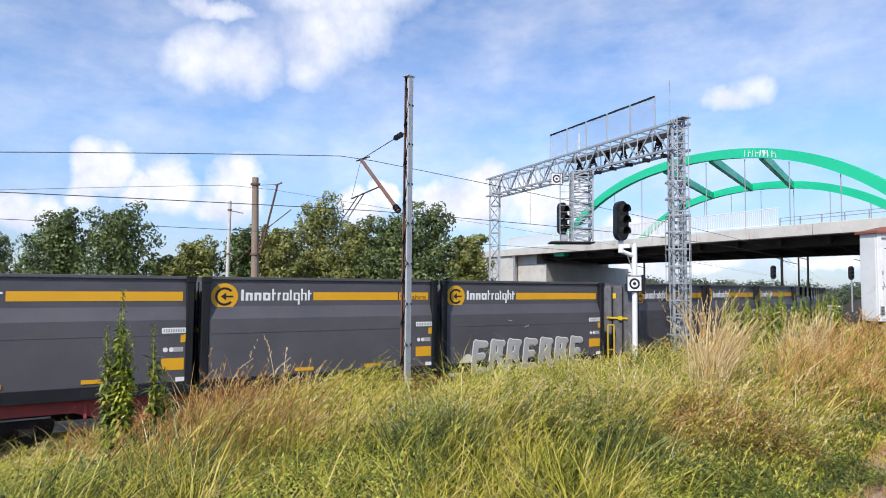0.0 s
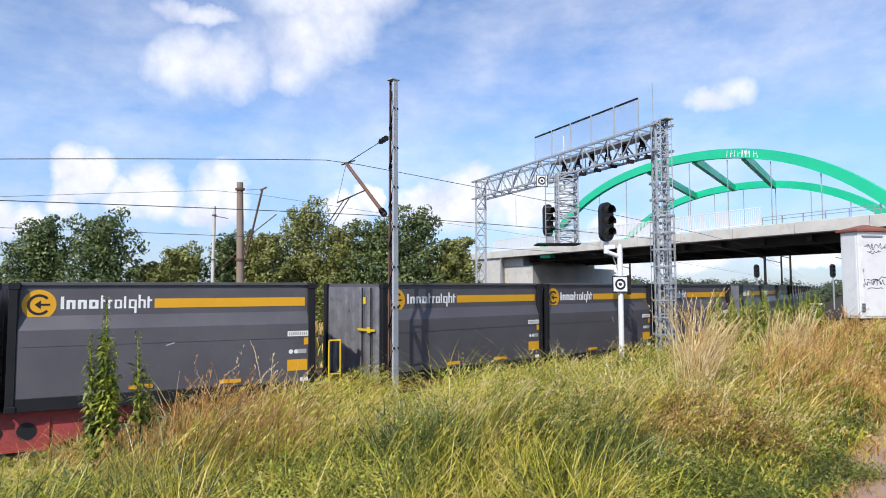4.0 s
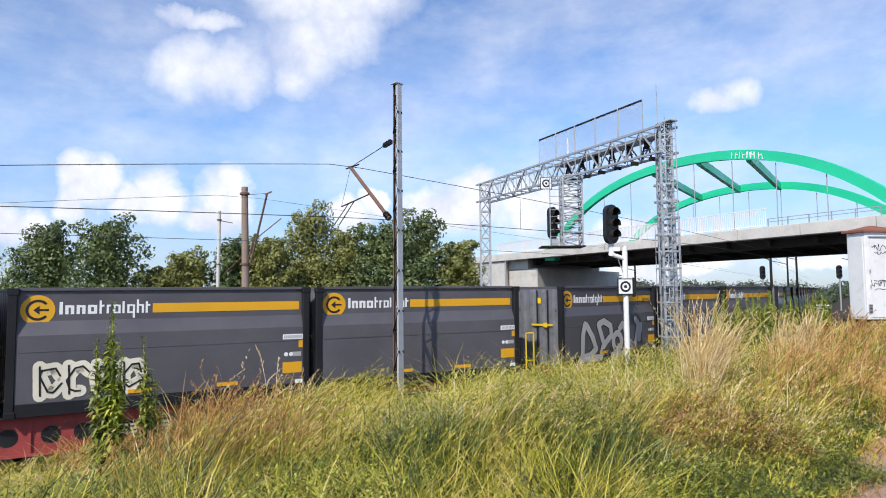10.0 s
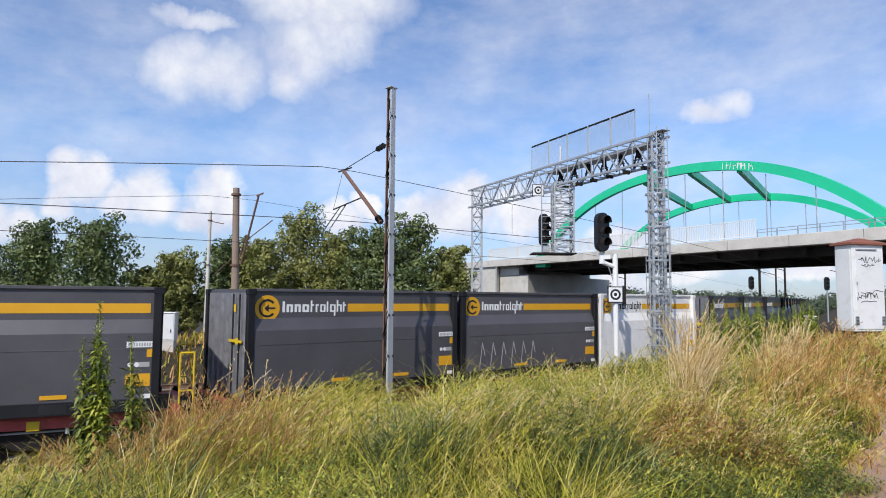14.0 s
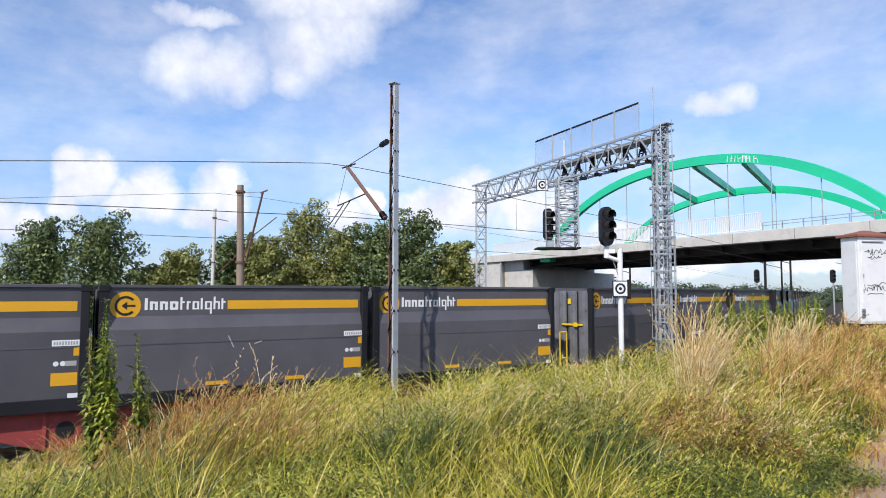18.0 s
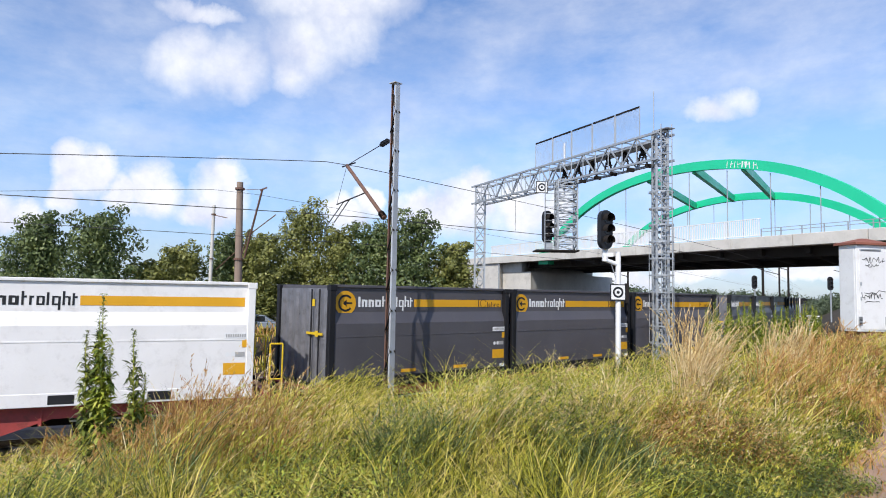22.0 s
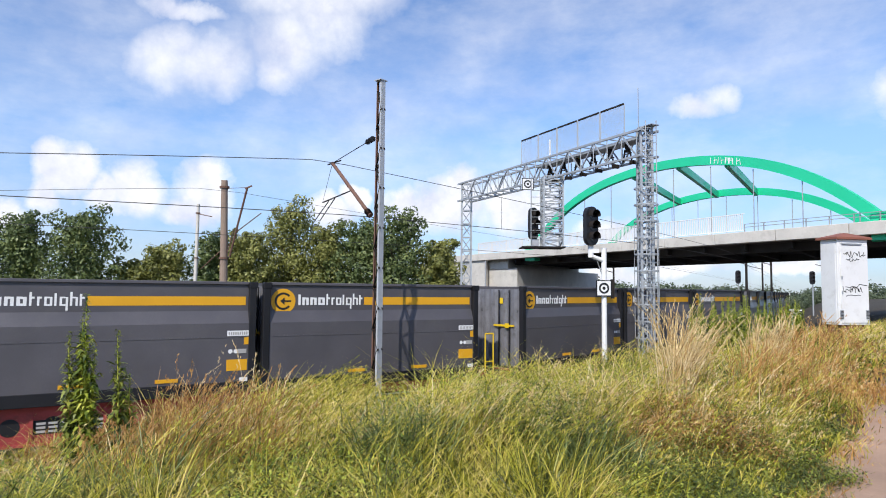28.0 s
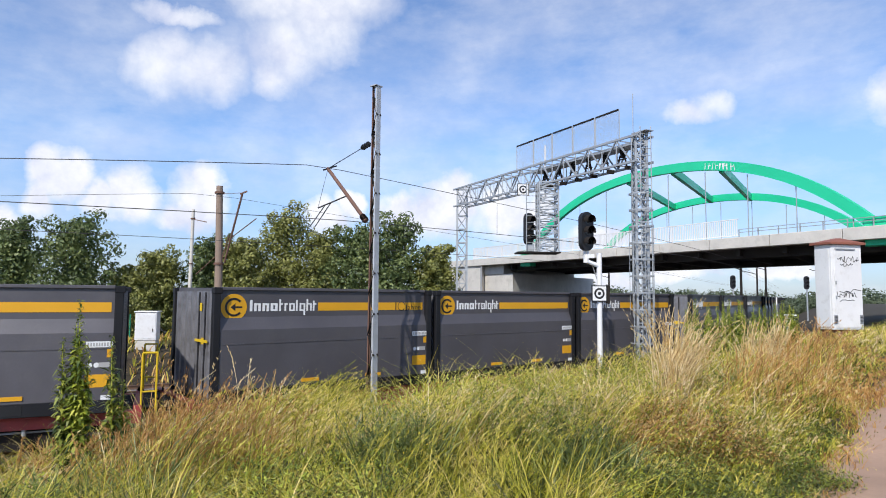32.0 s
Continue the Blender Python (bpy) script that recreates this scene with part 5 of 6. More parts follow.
def make_beyond():
    silver = material("car_paint_silver", (0.30, 0.34, 0.40), 0.3, 0.4, vary=0.05)
    slate = material("car_paint_slate", (0.12, 0.15, 0.19), 0.3, 0.4, vary=0.05)
    make_car(-13.5, 45.5, 12, silver, "silver-blue hatchback parked beyond the railway")
    make_car(-20.0, 33.6, 16, slate, "dark slate hatchback parked beyond the railway")
    # a short green mesh fence, a waste bin, a relay cabinet and a marker
    f = thing("garden_fence", pose(-22.6, 40, gz(-22.6, 40), 0, 0, 14), "bright green netting fence on posts", "fence")
    net = material("green_net", (0.03, 0.26, 0.15), 0.7, vary=0.1)
    for i in range(4):
        part("post", bm_of(lambda b: rod(b, (i * 1.2, 0, -0.2), (i * 1.2, 0, 1.9), 0.045, seg=6)), net, f)
    for i in range(3):
        bm = bmesh.new()
        for k in range(9):
            beam(bm, (i * 1.2 + k * 0.133, 0, 0.1), (i * 1.2 + k * 0.133, 0, 1.8), 0.02)
        for k in range(10):
            beam(bm, (i * 1.2, 0, 0.1 + k * 0.18), (i * 1.2 + 1.2, 0, 0.1 + k * 0.18), 0.02)
        part("net_panel", bm, net, f)
    b = thing("waste_bin", pose(-15.6, 31.5, gz(-15.6, 31.5), 0, 0, 10), "dark plastic wheeled waste bin with a pale label", "bin")
    part("body", bevelled(boxes((-0.40, -0.40, 0.1, 0.40, 0.40, 1.15)), 0.04), M_INK, b)
    part("lid", bevelled(boxes((-0.43, -0.45, 1.15, 0.43, 0.43, 1.25)), 0.03), M_INK, b)
    part("label", boxes((-0.25, -0.412, 0.72, 0.25, -0.402, 0.84)), M_SPRAY, b)
    for x in (-0.33, 0.33):
        part("wheel", bm_of(lambda m: rod(m, (x - 0.04, 0.36, 0.1), (x + 0.04, 0.36, 0.1), 0.1, seg=12)), M_UNDER, b)
    x, y = -12.5, 28.4
    z = gz(x, y)
    w = thing("lineside_cabinet", pose(x, y, 0, 0, 0, 8), "white lineside cabinet on a plinth beyond the tracks", "cabinet")
    part("plinth", boxes((-0.42, -0.26, z - 0.2, 0.42, 0.26, z + 0.35)), M_CONC, w)
    part("body", bevelled(boxes((-0.45, -0.29, z + 0.35, 0.45, 0.29, 2.34)), 0.02), M_BOXWHITE, w)
    part("lid", bevelled(boxes((-0.49, -0.33, 2.34, 0.49, 0.33, 2.40)), 0.02), M_BOXWHITE, w)
    part("door", bevelled(boxes((-0.40, -0.302, z + 0.42, 0.40, -0.29, 2.28)), 0.005), M_BOXWHITE, w)
    part("handle", boxes((0.28, -0.33, 1.5, 0.31, -0.302, 1.64)), M_UNDER, w)
    k = thing("marker_post", pose(-13.4, 28.0, 0), "short white marker post beyond the tracks", "marker post")
    z = gz(-13.4, 28.0)
    part("block", bevelled(boxes((-0.13, -0.1, z - 0.2, 0.13, 0.1, 1.5)), 0.02), M_WHITE, k)
    part("cap", bevelled(boxes((-0.15, -0.12, 1.5, 0.15, 0.12, 1.55)), 0.02), M_WHITE, k)


make_beyond()


# ------------------------------------------------------------ plants
def leaf_cloud(name, blobs, count, size, mat, seed):
    """Small folded leaves scattered through heaps (x, y, z, rx, ry, rz), denser towards their skins."""
    rng = np.random.default_rng(seed)
    blobs = np.asarray(blobs, float)
    wt = blobs[:, 3] * blobs[:, 5]
    pick = rng.choice(len(blobs), count, p=wt / wt.sum())
    d = rng.normal(size=(count, 3))
    d /= np.linalg.norm(d, axis=1, keepdims=True)
    r = rng.uniform(0.45, 1.0, count) ** 0.5 * (1 + 0.11 * rng.normal(size=count).clip(-1, 1.8))
    p = blobs[pick, :3] + d * blobs[pick, 3:] * r[:, None]
    a = rng.normal(size=(count, 3))
    a -= 0.75 * (a * d).sum(1, keepdims=True) * d
    a /= np.linalg.norm(a, axis=1, keepdims=True)
    b = np.cross(a, d + 0.5 * rng.normal(size=(count, 3)))
    b /= np.linalg.norm(b, axis=1, keepdims=True) + 1e-9
    s = size * rng.uniform(0.6, 1.3, (count, 1))
    v = np.stack([p - a * s, p + b * s * 0.5, p + a * s, p - b * s * 0.5], 1).reshape(-1, 3)
    i = np.arange(count)[:, None] * 4
    f = np.concatenate([i, i + 1, i + 2, i + 3], 1)
    return raw(name, v.tolist(), f.tolist(), mat)


def make_tree(x, y, h, w, seed, mat, label, leaves=5200, low=0.18, size=0.13, name="tree"):
    rng = random.Random(seed)
    z = gz(x, y) - 0.1
    t = thing(name, pose(x, y, z), label, "tree" if name == "tree" else "bush")
    bm = bmesh.new()
    top = Vector((rng.uniform(-0.3, 0.3), rng.uniform(-0.3, 0.3), h * 0.75))
    rod(bm, (0, 0, -0.2), top * 0.5, 0.022 * h, 0.014 * h, seg=8)
    rod(bm, top * 0.5, top, 0.014 * h, 0.005 * h, seg=6)
    blobs = []
    n = 22
    for i in range(n):
        a = i * 2.4 + rng.uniform(-0.4, 0.4)
        f = low + (1 - low) * (i + 0.5) / n
        reach = w * 0.5 * (0.42 + 0.58 * math.sin(math.pi * min(1.0, 0.18 + 0.78 * f))) * rng.uniform(0.6, 1.0)
        c = Vector((math.cos(a) * reach * 0.70, math.sin(a) * reach * 0.70, h * (f * 0.88)))
        start = top * min(0.95, max(0.15, f - 0.22))
        rod(bm, start, start.lerp(c, 0.8), 0.008 * h * (1 - 0.6 * f), 0.003 * h, seg=5)
        r = w * 0.5 * rng.uniform(0.34, 0.50) * (1.0 - 0.35 * f)
        blobs.append((*c, r, r, r * rng.uniform(0.7, 1.0)))
        for _ in range(4):
            d = Vector((rng.uniform(-1, 1), rng.uniform(-1, 1), rng.uniform(-0.4, 1))).normalized()
            q = c + d * r * 0.95
            rr = r * rng.uniform(0.28, 0.5)
            blobs.append((*q, rr, rr, rr * 0.9))
        # the inside of the crown closes the view through it
        blobs.append((c.x * 0.35, c.y * 0.35, c.z * 0.96, r, r, r))
    part("trunk", bm, M_BARK, t)
    crown = part("crown", leaf_cloud("crown", blobs, leaves, size, mat, seed), mat, t)
    crown["kind"] = "stuff"
    return t


def make_conifer(x, y, h, w, seed):
    """A small fir: whorls of drooping twigs set with short needles."""
    rng = random.Random(seed)
    t = thing("fir_tree", pose(x, y, gz(x, y) - 0.1), "small dark fir beside the leafy trees", "tree")
    part("trunk", bm_of(lambda b: rod(b, (0, 0, -0.2), (0, 0, h * 0.97), 0.02 * h, 0.004 * h, seg=7)), M_BARK, t)
    blobs = []
    for i in range(11):
        f = 0.12 + 0.86 * i / 10
        reach = w * 0.5 * (1.05 - f)
        for k in range(7):
            a = k * 0.9 + i * 0.5 + rng.uniform(-0.2, 0.2)
            for g in (0.35, 0.7, 1.0):
                q = reach * g
                blobs.append((math.cos(a) * q, math.sin(a) * q, h * f - 0.25 * q, 0.10 + 0.22 * reach, 0.10 + 0.22 * reach, 0.16))
        blobs.append((0, 0, h * f, 0.12, 0.12, 0.25))
    part("crown", leaf_cloud("crown", blobs, 5000, 0.07, M_LEAF, seed), M_LEAF, t)["kind"] = "stuff"


def make_trees():
    rows = [(-28.6, 44, 9.2, 6.2, 1, M_LEAF), (-24.3, 43.5, 9.4, 6.8, 2, M_LEAF), (-21.6, 45.5, 5.5, 4.6, 13, M_LEAF2), (-19.8, 46, 6.9, 5.2, 4, M_LEAF2), (-16.6, 48, 8.4, 5.6, 5, M_LEAF),
            (-11.6, 50, 11.1, 7.0, 6, M_LEAF2), (-8.4, 49, 9.1, 5.6, 7, M_LEAF2), (-5.6, 48, 9.5, 6.0, 8, M_LEAF), (-2.6, 47, 10.1, 6.2, 9, M_LEAF), (0.4, 47, 7.1, 4.6, 10, M_LEAF2), (-14.0, 47, 8.1, 5.0, 11, M_LEAF2), (-36.5, 47, 7.5, 6.0, 3, M_LEAF)]
    for x, y, h, w, seed, mat in rows:
        tone = "dark green" if mat is M_LEAF else "olive green"
        make_tree(x, y, h, w, seed, mat, f"{tone} leafy tree {'tall and full' if h > 9 else 'of middling height'} beyond the tracks", 13500, size=0.135)
    make_conifer(-31.4, 45, 6.7, 3.0, 12)
    for i, (x, y, h, w) in enumerate(((-30, 41, 3.4, 4), (-25, 40, 3.0, 4.2), (-20, 42, 3.4, 4.4), (-10, 45, 3.6, 4.6), (-5, 44, 3.8, 4.2), (-15, 44, 3.2, 3.6))):
        make_tree(x, y, h, w, 40 + i, M_LEAF2, "low olive bush at the foot of the trees", 4200, 0.1, 0.11, "bush")
    # far woods along the horizon, through and beside the bridge
    rng = random.Random(3)
    blobs = []
    for i in range(80):
        x, y = rng.uniform(-60, 330), 210 + rng.uniform(-10, 60)
        r = rng.uniform(3.0, 6.0)
        blobs.append((x, y, rng.uniform(0.5, 3.0), r * 1.3, r, r * 0.9))
    ob = new("far_woods", leaf_cloud("far_woods", blobs, 60000, 0.55, M_FARTREE, 9))
    tagged(ob, "distant line of dark green woods on the horizon", "woods", kind="stuff")
    blobs = []
    for i in range(34):
        x = 40 + i * 2.0 + rng.uniform(-1, 1)
        blobs.append((x, 118 + rng.uniform(-6, 10), rng.uniform(0.6, 2.2), 2.8, 2.0, rng.uniform(1.8, 3.0)))
    ob = new("far_woods", leaf_cloud("far_woods", blobs, 46000, 0.22, M_FARTREE, 10))
    tagged(ob, "row of far bushes behind the railway bridge", "woods", kind="stuff")


make_trees()


# ------------------------------------------------------------ the dirt path
PATH_LINE = [(2.1, -6.0), (2.62, 2.0), (4.2, 4.9), (6.2, 7.3), (8.7, 10.2), (11.5, 13.4), (15.0, 17.0), (19.5, 23.0), (27.0, 34.0)]


def path_mid(y):
    xs, ys = zip(*PATH_LINE)
    return float(np.interp(y, ys, xs))


def make_path():
    verts, faces = [], []
    ys = np.arange(-6, 34, 0.4)
    for i, y in enumerate(ys):
        m = path_mid(y)
        for k in range(5):
            w = (k - 2) * 0.42 + 0.08 * math.sin(y * 2.1 + k)
            x = m + w * 1.25
            verts.append((x, y - w * 0.5, gz(x, y - w * 0.5) + 0.02 - 0.012 * (k in (1, 3))))
    for i in range(len(ys) - 1):
        for k in range(4):
            a = i * 5 + k
            faces.append((a, a + 1, a + 6, a + 5))
    tagged(new("path", raw("path", verts, faces, M_PATH, True)), "bare trodden pinkish dirt path through the grass", "path", kind="structure")


make_path()


# ------------------------------------------------------------ the meadow
def field(count, seed, y0, y1, e0, spread=1.35):
    """Places on the bank in front of the train, inside a wide fan before the camera, thinning with distance."""
    rng = np.random.default_rng(seed)
    out = []
    while sum(len(o) for o in out) < count:
        n = count
        y = y0 + (y1 - y0) * rng.uniform(0, 1, n) ** 1.25
        x = rng.uniform(-1, 1, n) * (y * 0.80 + 1.2)
        e = beside(np.c_[x, y])
        mid = np.interp(y, *zip(*[(b, a) for a, b in PATH_LINE]))
        d = (x - mid)
        keep = (e > e0) & ~((d > -1.55 + 0.2 * np.sin(y * 3.1)) & (d < 1.5))
        out.append(np.c_[x[keep], y[keep]])
    return np.concatenate(out)[:count]


def slow(xy, scale, seed):
    """A slow noise over the bank, about 0 to 1."""
    xy = np.asarray(xy)
    gx, gy = np.arange(-30, 34, 0.5), np.arange(-2, 80, 0.5)
    g = np.array([[noise.noise(Vector((x * scale + seed * 7.3, y * scale, seed * 1.7))) for x in gx] for y in gy])
    i = np.clip(((xy[:, 1] + 2) / 0.5).astype(int), 0, len(gy) - 1)
    j = np.clip(((xy[:, 0] + 30) / 0.5).astype(int), 0, len(gx) - 1)
    return 0.5 + 0.5 * g[i, j]


def lushness(xy):
    """Lower by the path, at the foot of the bank and in the trodden lane to the mast, tussocks elsewhere."""
    mid = np.interp(xy[:, 1], *zip(*[(b, a) for a, b in PATH_LINE]))
    edge = np.abs(xy[:, 0] - mid)
    u = xy[:, 0] / np.maximum(xy[:, 1], 1)
    lane = 1 - 0.80 * np.exp(-((u + 0.080) / 0.045) ** 2) * ease(xy[:, 1], 6.5, 9)
    return (0.38 + 0.75 * slow(xy, 0.9, 3) + 0.55 * slow(xy, 2.0, 8)) * (0.20 + 0.80 * ease(edge, 1.35, 2.8)) * (1 - 0.40 * ease(-u, 0.34, 0.55) * ease(xy[:, 1], 3.8, 5.2)) * (1 - 0.42 * ease(xy[:, 0], 5.5, 9)) * lane


def drift(xy):
    """How far the tussocks lean, and to which side."""
    return np.c_[2.2 * (slow(xy, 0.6, 5) - 0.35), 1.5 * slow(xy, 0.8, 6), np.zeros(len(xy))]


def tufts(centres, per, radius, seed):
    """Places in round tufts about the centres, with the way out of each tuft."""
    rng = np.random.default_rng(seed)
    n = len(centres) * per
    a, r = rng.uniform(0, 2 * np.pi, n), np.sqrt(rng.uniform(0, 1, n))
    way = np.c_[np.cos(a), np.sin(a)] * r[:, None]
    big = np.repeat(rng.uniform(0.5, 1.5, len(centres)), per)
    return np.repeat(centres, per, 0) + way * (radius * big)[:, None], way, np.repeat(rng.uniform(0.6, 1.3, len(centres)), per)


def blades(name, xy, height, width, mat, seed, lean=0.35, label="", wind=(0.25, 0.1), droop=0.45, way=None, tall=None):
    """Tapering blades that arch over, four lengths each."""
    rng = np.random.default_rng(seed)
    n = len(xy)
    h = height * rng.uniform(0.5, 1.35, n) * lushness(xy) * (1.0 if tall is None else tall)
    z = ground_z(xy)
    a = rng.uniform(0, 2 * np.pi, n)
    side = np.c_[np.cos(a), np.sin(a), np.zeros(n)]
    b = rng.uniform(0, 2 * np.pi, n)
    out = np.c_[np.cos(b), np.sin(b), np.zeros(n)] * (lean * rng.uniform(0.1, 1.2, n))[:, None] + drift(xy) * [[wind[0], wind[1], 0]]
    if way is not None:
        out = out * 0.55 + np.c_[way, np.zeros(n)] * 0.85
    sag = droop * rng.uniform(0, 1, n) ** 1.5
    base = np.c_[xy, z - 0.03]
    w = width * (0.55 + 0.085 * xy[:, 1]) * rng.uniform(0.6, 1.5, n)
    rows = []
    for f, wf in ((0, 0.8), (0.35, 1.0), (0.65, 0.8), (0.85, 0.5)):
        c = base + out * (h * f ** 2)[:, None] + np.c_[np.zeros((n, 2)), h * (f - sag * f ** 3)]
        rows += [c - side * (w * wf)[:, None], c + side * (w * wf)[:, None]]
    rows.append(base + out * (h * 1.04)[:, None] + np.c_[np.zeros((n, 2)), h * (1 - sag * 1.12)])
    v = np.stack(rows, 1).reshape(-1, 3)
    i = np.arange(n) * 9
    quads = np.concatenate([np.stack([i + k, i + k + 1, i + k + 3, i + k + 2], 1) for k in (0, 2, 4)])
    tris = np.stack([i + 6, i + 7, i + 8], 1)
    ob = new(name, raw(name, v.tolist(), quads.tolist() + tris.tolist(), mat))
    return tagged(ob, label, "grass", kind="stuff")


def seed_stalks(name, xy, height, mat, seed, label, head=0.16, wind=(0.28, 0.1), r=0.0024, loose=0.010, nod=0.35):
    """Thin stalks that nod over, each with a loose ear of small seeds along its last stretch."""
    rng = np.random.default_rng(seed)
    n = len(xy)
    h = height * rng.uniform(0.65, 1.2, n) * lushness(xy)
    z = ground_z(xy)
    b = rng.uniform(0, 2 * np.pi, n)
    out = np.c_[np.cos(b), np.sin(b), np.zeros(n)] * rng.uniform(0.02, 0.30, n)[:, None] + [wind[0], wind[1], 0]
    base = np.c_[xy, z]
    a = rng.uniform(0, np.pi, n)
    side = np.c_[np.cos(a), np.sin(a), np.zeros(n)]
    wid = r * (0.6 + 0.08 * xy[:, 1])
    bow = nod * rng.uniform(0.0, 1.0, n)
    steps = (0, 0.35, 0.65, 0.85, 1.0)
    pts = [base + out * (h * (f ** 2 + bow * f ** 6))[:, None] + np.c_[np.zeros((n, 2)), h * f * (1 - 0.12 * f - 0.30 * bow * f ** 6)] for f in steps]
    rows = []
    for p in pts:
        rows += [p - side * wid[:, None], p + side * wid[:, None]]
    v = np.stack(rows, 1).reshape(-1, 3)
    k = len(rows)
    i = np.arange(n) * k
    faces = np.concatenate([np.stack([i + q, i + q + 1, i + q + 3, i + q + 2], 1) for q in range(0, k - 2, 2)])
    # ears, widest in the lower third
    m = 14
    t = rng.uniform(0, 1, (n, m))
    thick = loose * (0.7 + 0.05 * xy[:, 1])[:, None] * (1.25 - 0.9 * t) * rng.uniform(0.5, 1.5, n)[:, None]
    low = pts[2][:, None] * 0.55 + pts[3][:, None] * 0.45
    ear = np.where((t < 0.5)[..., None], low + (pts[3][:, None] - low) * (t * 2)[..., None], pts[3][:, None] + (pts[4] - pts[3])[:, None] * (t * 2 - 1)[..., None]) + rng.normal(size=(n, m, 3)) * thick[..., None]
    ear = ear.reshape(-1, 3)
    q = rng.normal(size=ear.shape) * 0.4
    q[:, 2] = np.abs(q[:, 2]) + 0.8
    q[:, :2] += np.repeat(out[:, :2], m, 0) * 2.0
    q /= np.linalg.norm(q, axis=1, keepdims=True)
    k2 = np.cross(q, rng.normal(size=ear.shape))
    k2 /= np.linalg.norm(k2, axis=1, keepdims=True)
    s = (head * 0.085 * (0.7 + 0.05 * np.repeat(xy[:, 1], m)))[:, None]
    ev = np.stack([ear - q * s * 1.5, ear + k2 * s * 0.30, ear + q * s * 1.5, ear - k2 * s * 0.30], 1).reshape(-1, 3)
    j = len(v) + np.arange(n * m) * 4
    ef = np.stack([j, j + 1, j + 2, j + 3], 1)
    ob = new(name, raw(name, np.concatenate([v, ev]).tolist(), faces.tolist() + ef.tolist(), mat))
    return tagged(ob, label, "grass", kind="stuff")


def patchy(xy, scale, seed, keep):
    """Keep places where a slow noise is high, so that the plants stand in drifts."""
    v = np.array([noise.noise(Vector((x * scale + seed * 7.3, y * scale, seed))) for x, y in xy])
    return xy[v > np.quantile(v, 1 - keep)]


def herbs(name, xy, size, mat, seed, label, top=0.5):
    """Leafy undergrowth: small leaves in rosettes up short stems."""
    rng = np.random.default_rng(seed)
    n = len(xy)
    k = 14
    z = ground_z(xy)
    h = top * rng.uniform(0.5, 1.2, n) * lushness(xy)
    f = rng.uniform(0.15, 1, (n, k))
    p = np.stack([xy[:, None, 0] + rng.normal(size=(n, k)) * 0.06, xy[:, None, 1] + rng.normal(size=(n, k)) * 0.06, z[:, None] + f * h[:, None]], -1).reshape(-1, 3)
    m = len(p)
    a = rng.uniform(0, 2 * np.pi, m)
    out = np.c_[np.cos(a), np.sin(a), rng.uniform(-0.2, 0.9, m)]
    side = np.c_[-np.sin(a), np.cos(a), rng.uniform(-0.3, 0.3, m)]
    s = size * rng.uniform(0.5, 1.3, (m, 1)) * (0.7 + 0.05 * p[:, 1:2])
    v = np.stack([p, p + out * s * 0.5 + side * s * 0.25, p + out * s, p + out * s * 0.5 - side * s * 0.25], 1).reshape(-1, 3)
    i = np.arange(m) * 4
    ob = new(name, raw(name, v.tolist(), np.stack([i, i + 1, i + 2, i + 3], 1).tolist(), mat))
    return tagged(ob, label, "weeds", kind="stuff")


def near_spots(count, seed, spots):
    """Places scattered round the given spots (x, y, radius)."""
    rng = np.random.default_rng(seed)
    k = rng.integers(0, len(spots), count)
    s = np.array(spots, float)[k]
    a, r = rng.uniform(0, 6.283, count), np.sqrt(rng.uniform(0, 1, count))
    return s[:, :2] + np.c_[np.cos(a) * r, np.sin(a) * r * 0.8] * s[:, 2:3]


def fan(rows):
    """Spots given by bearing (x over y), distance and radius."""
    return [(u * y, y, r) for u, y, r in rows]


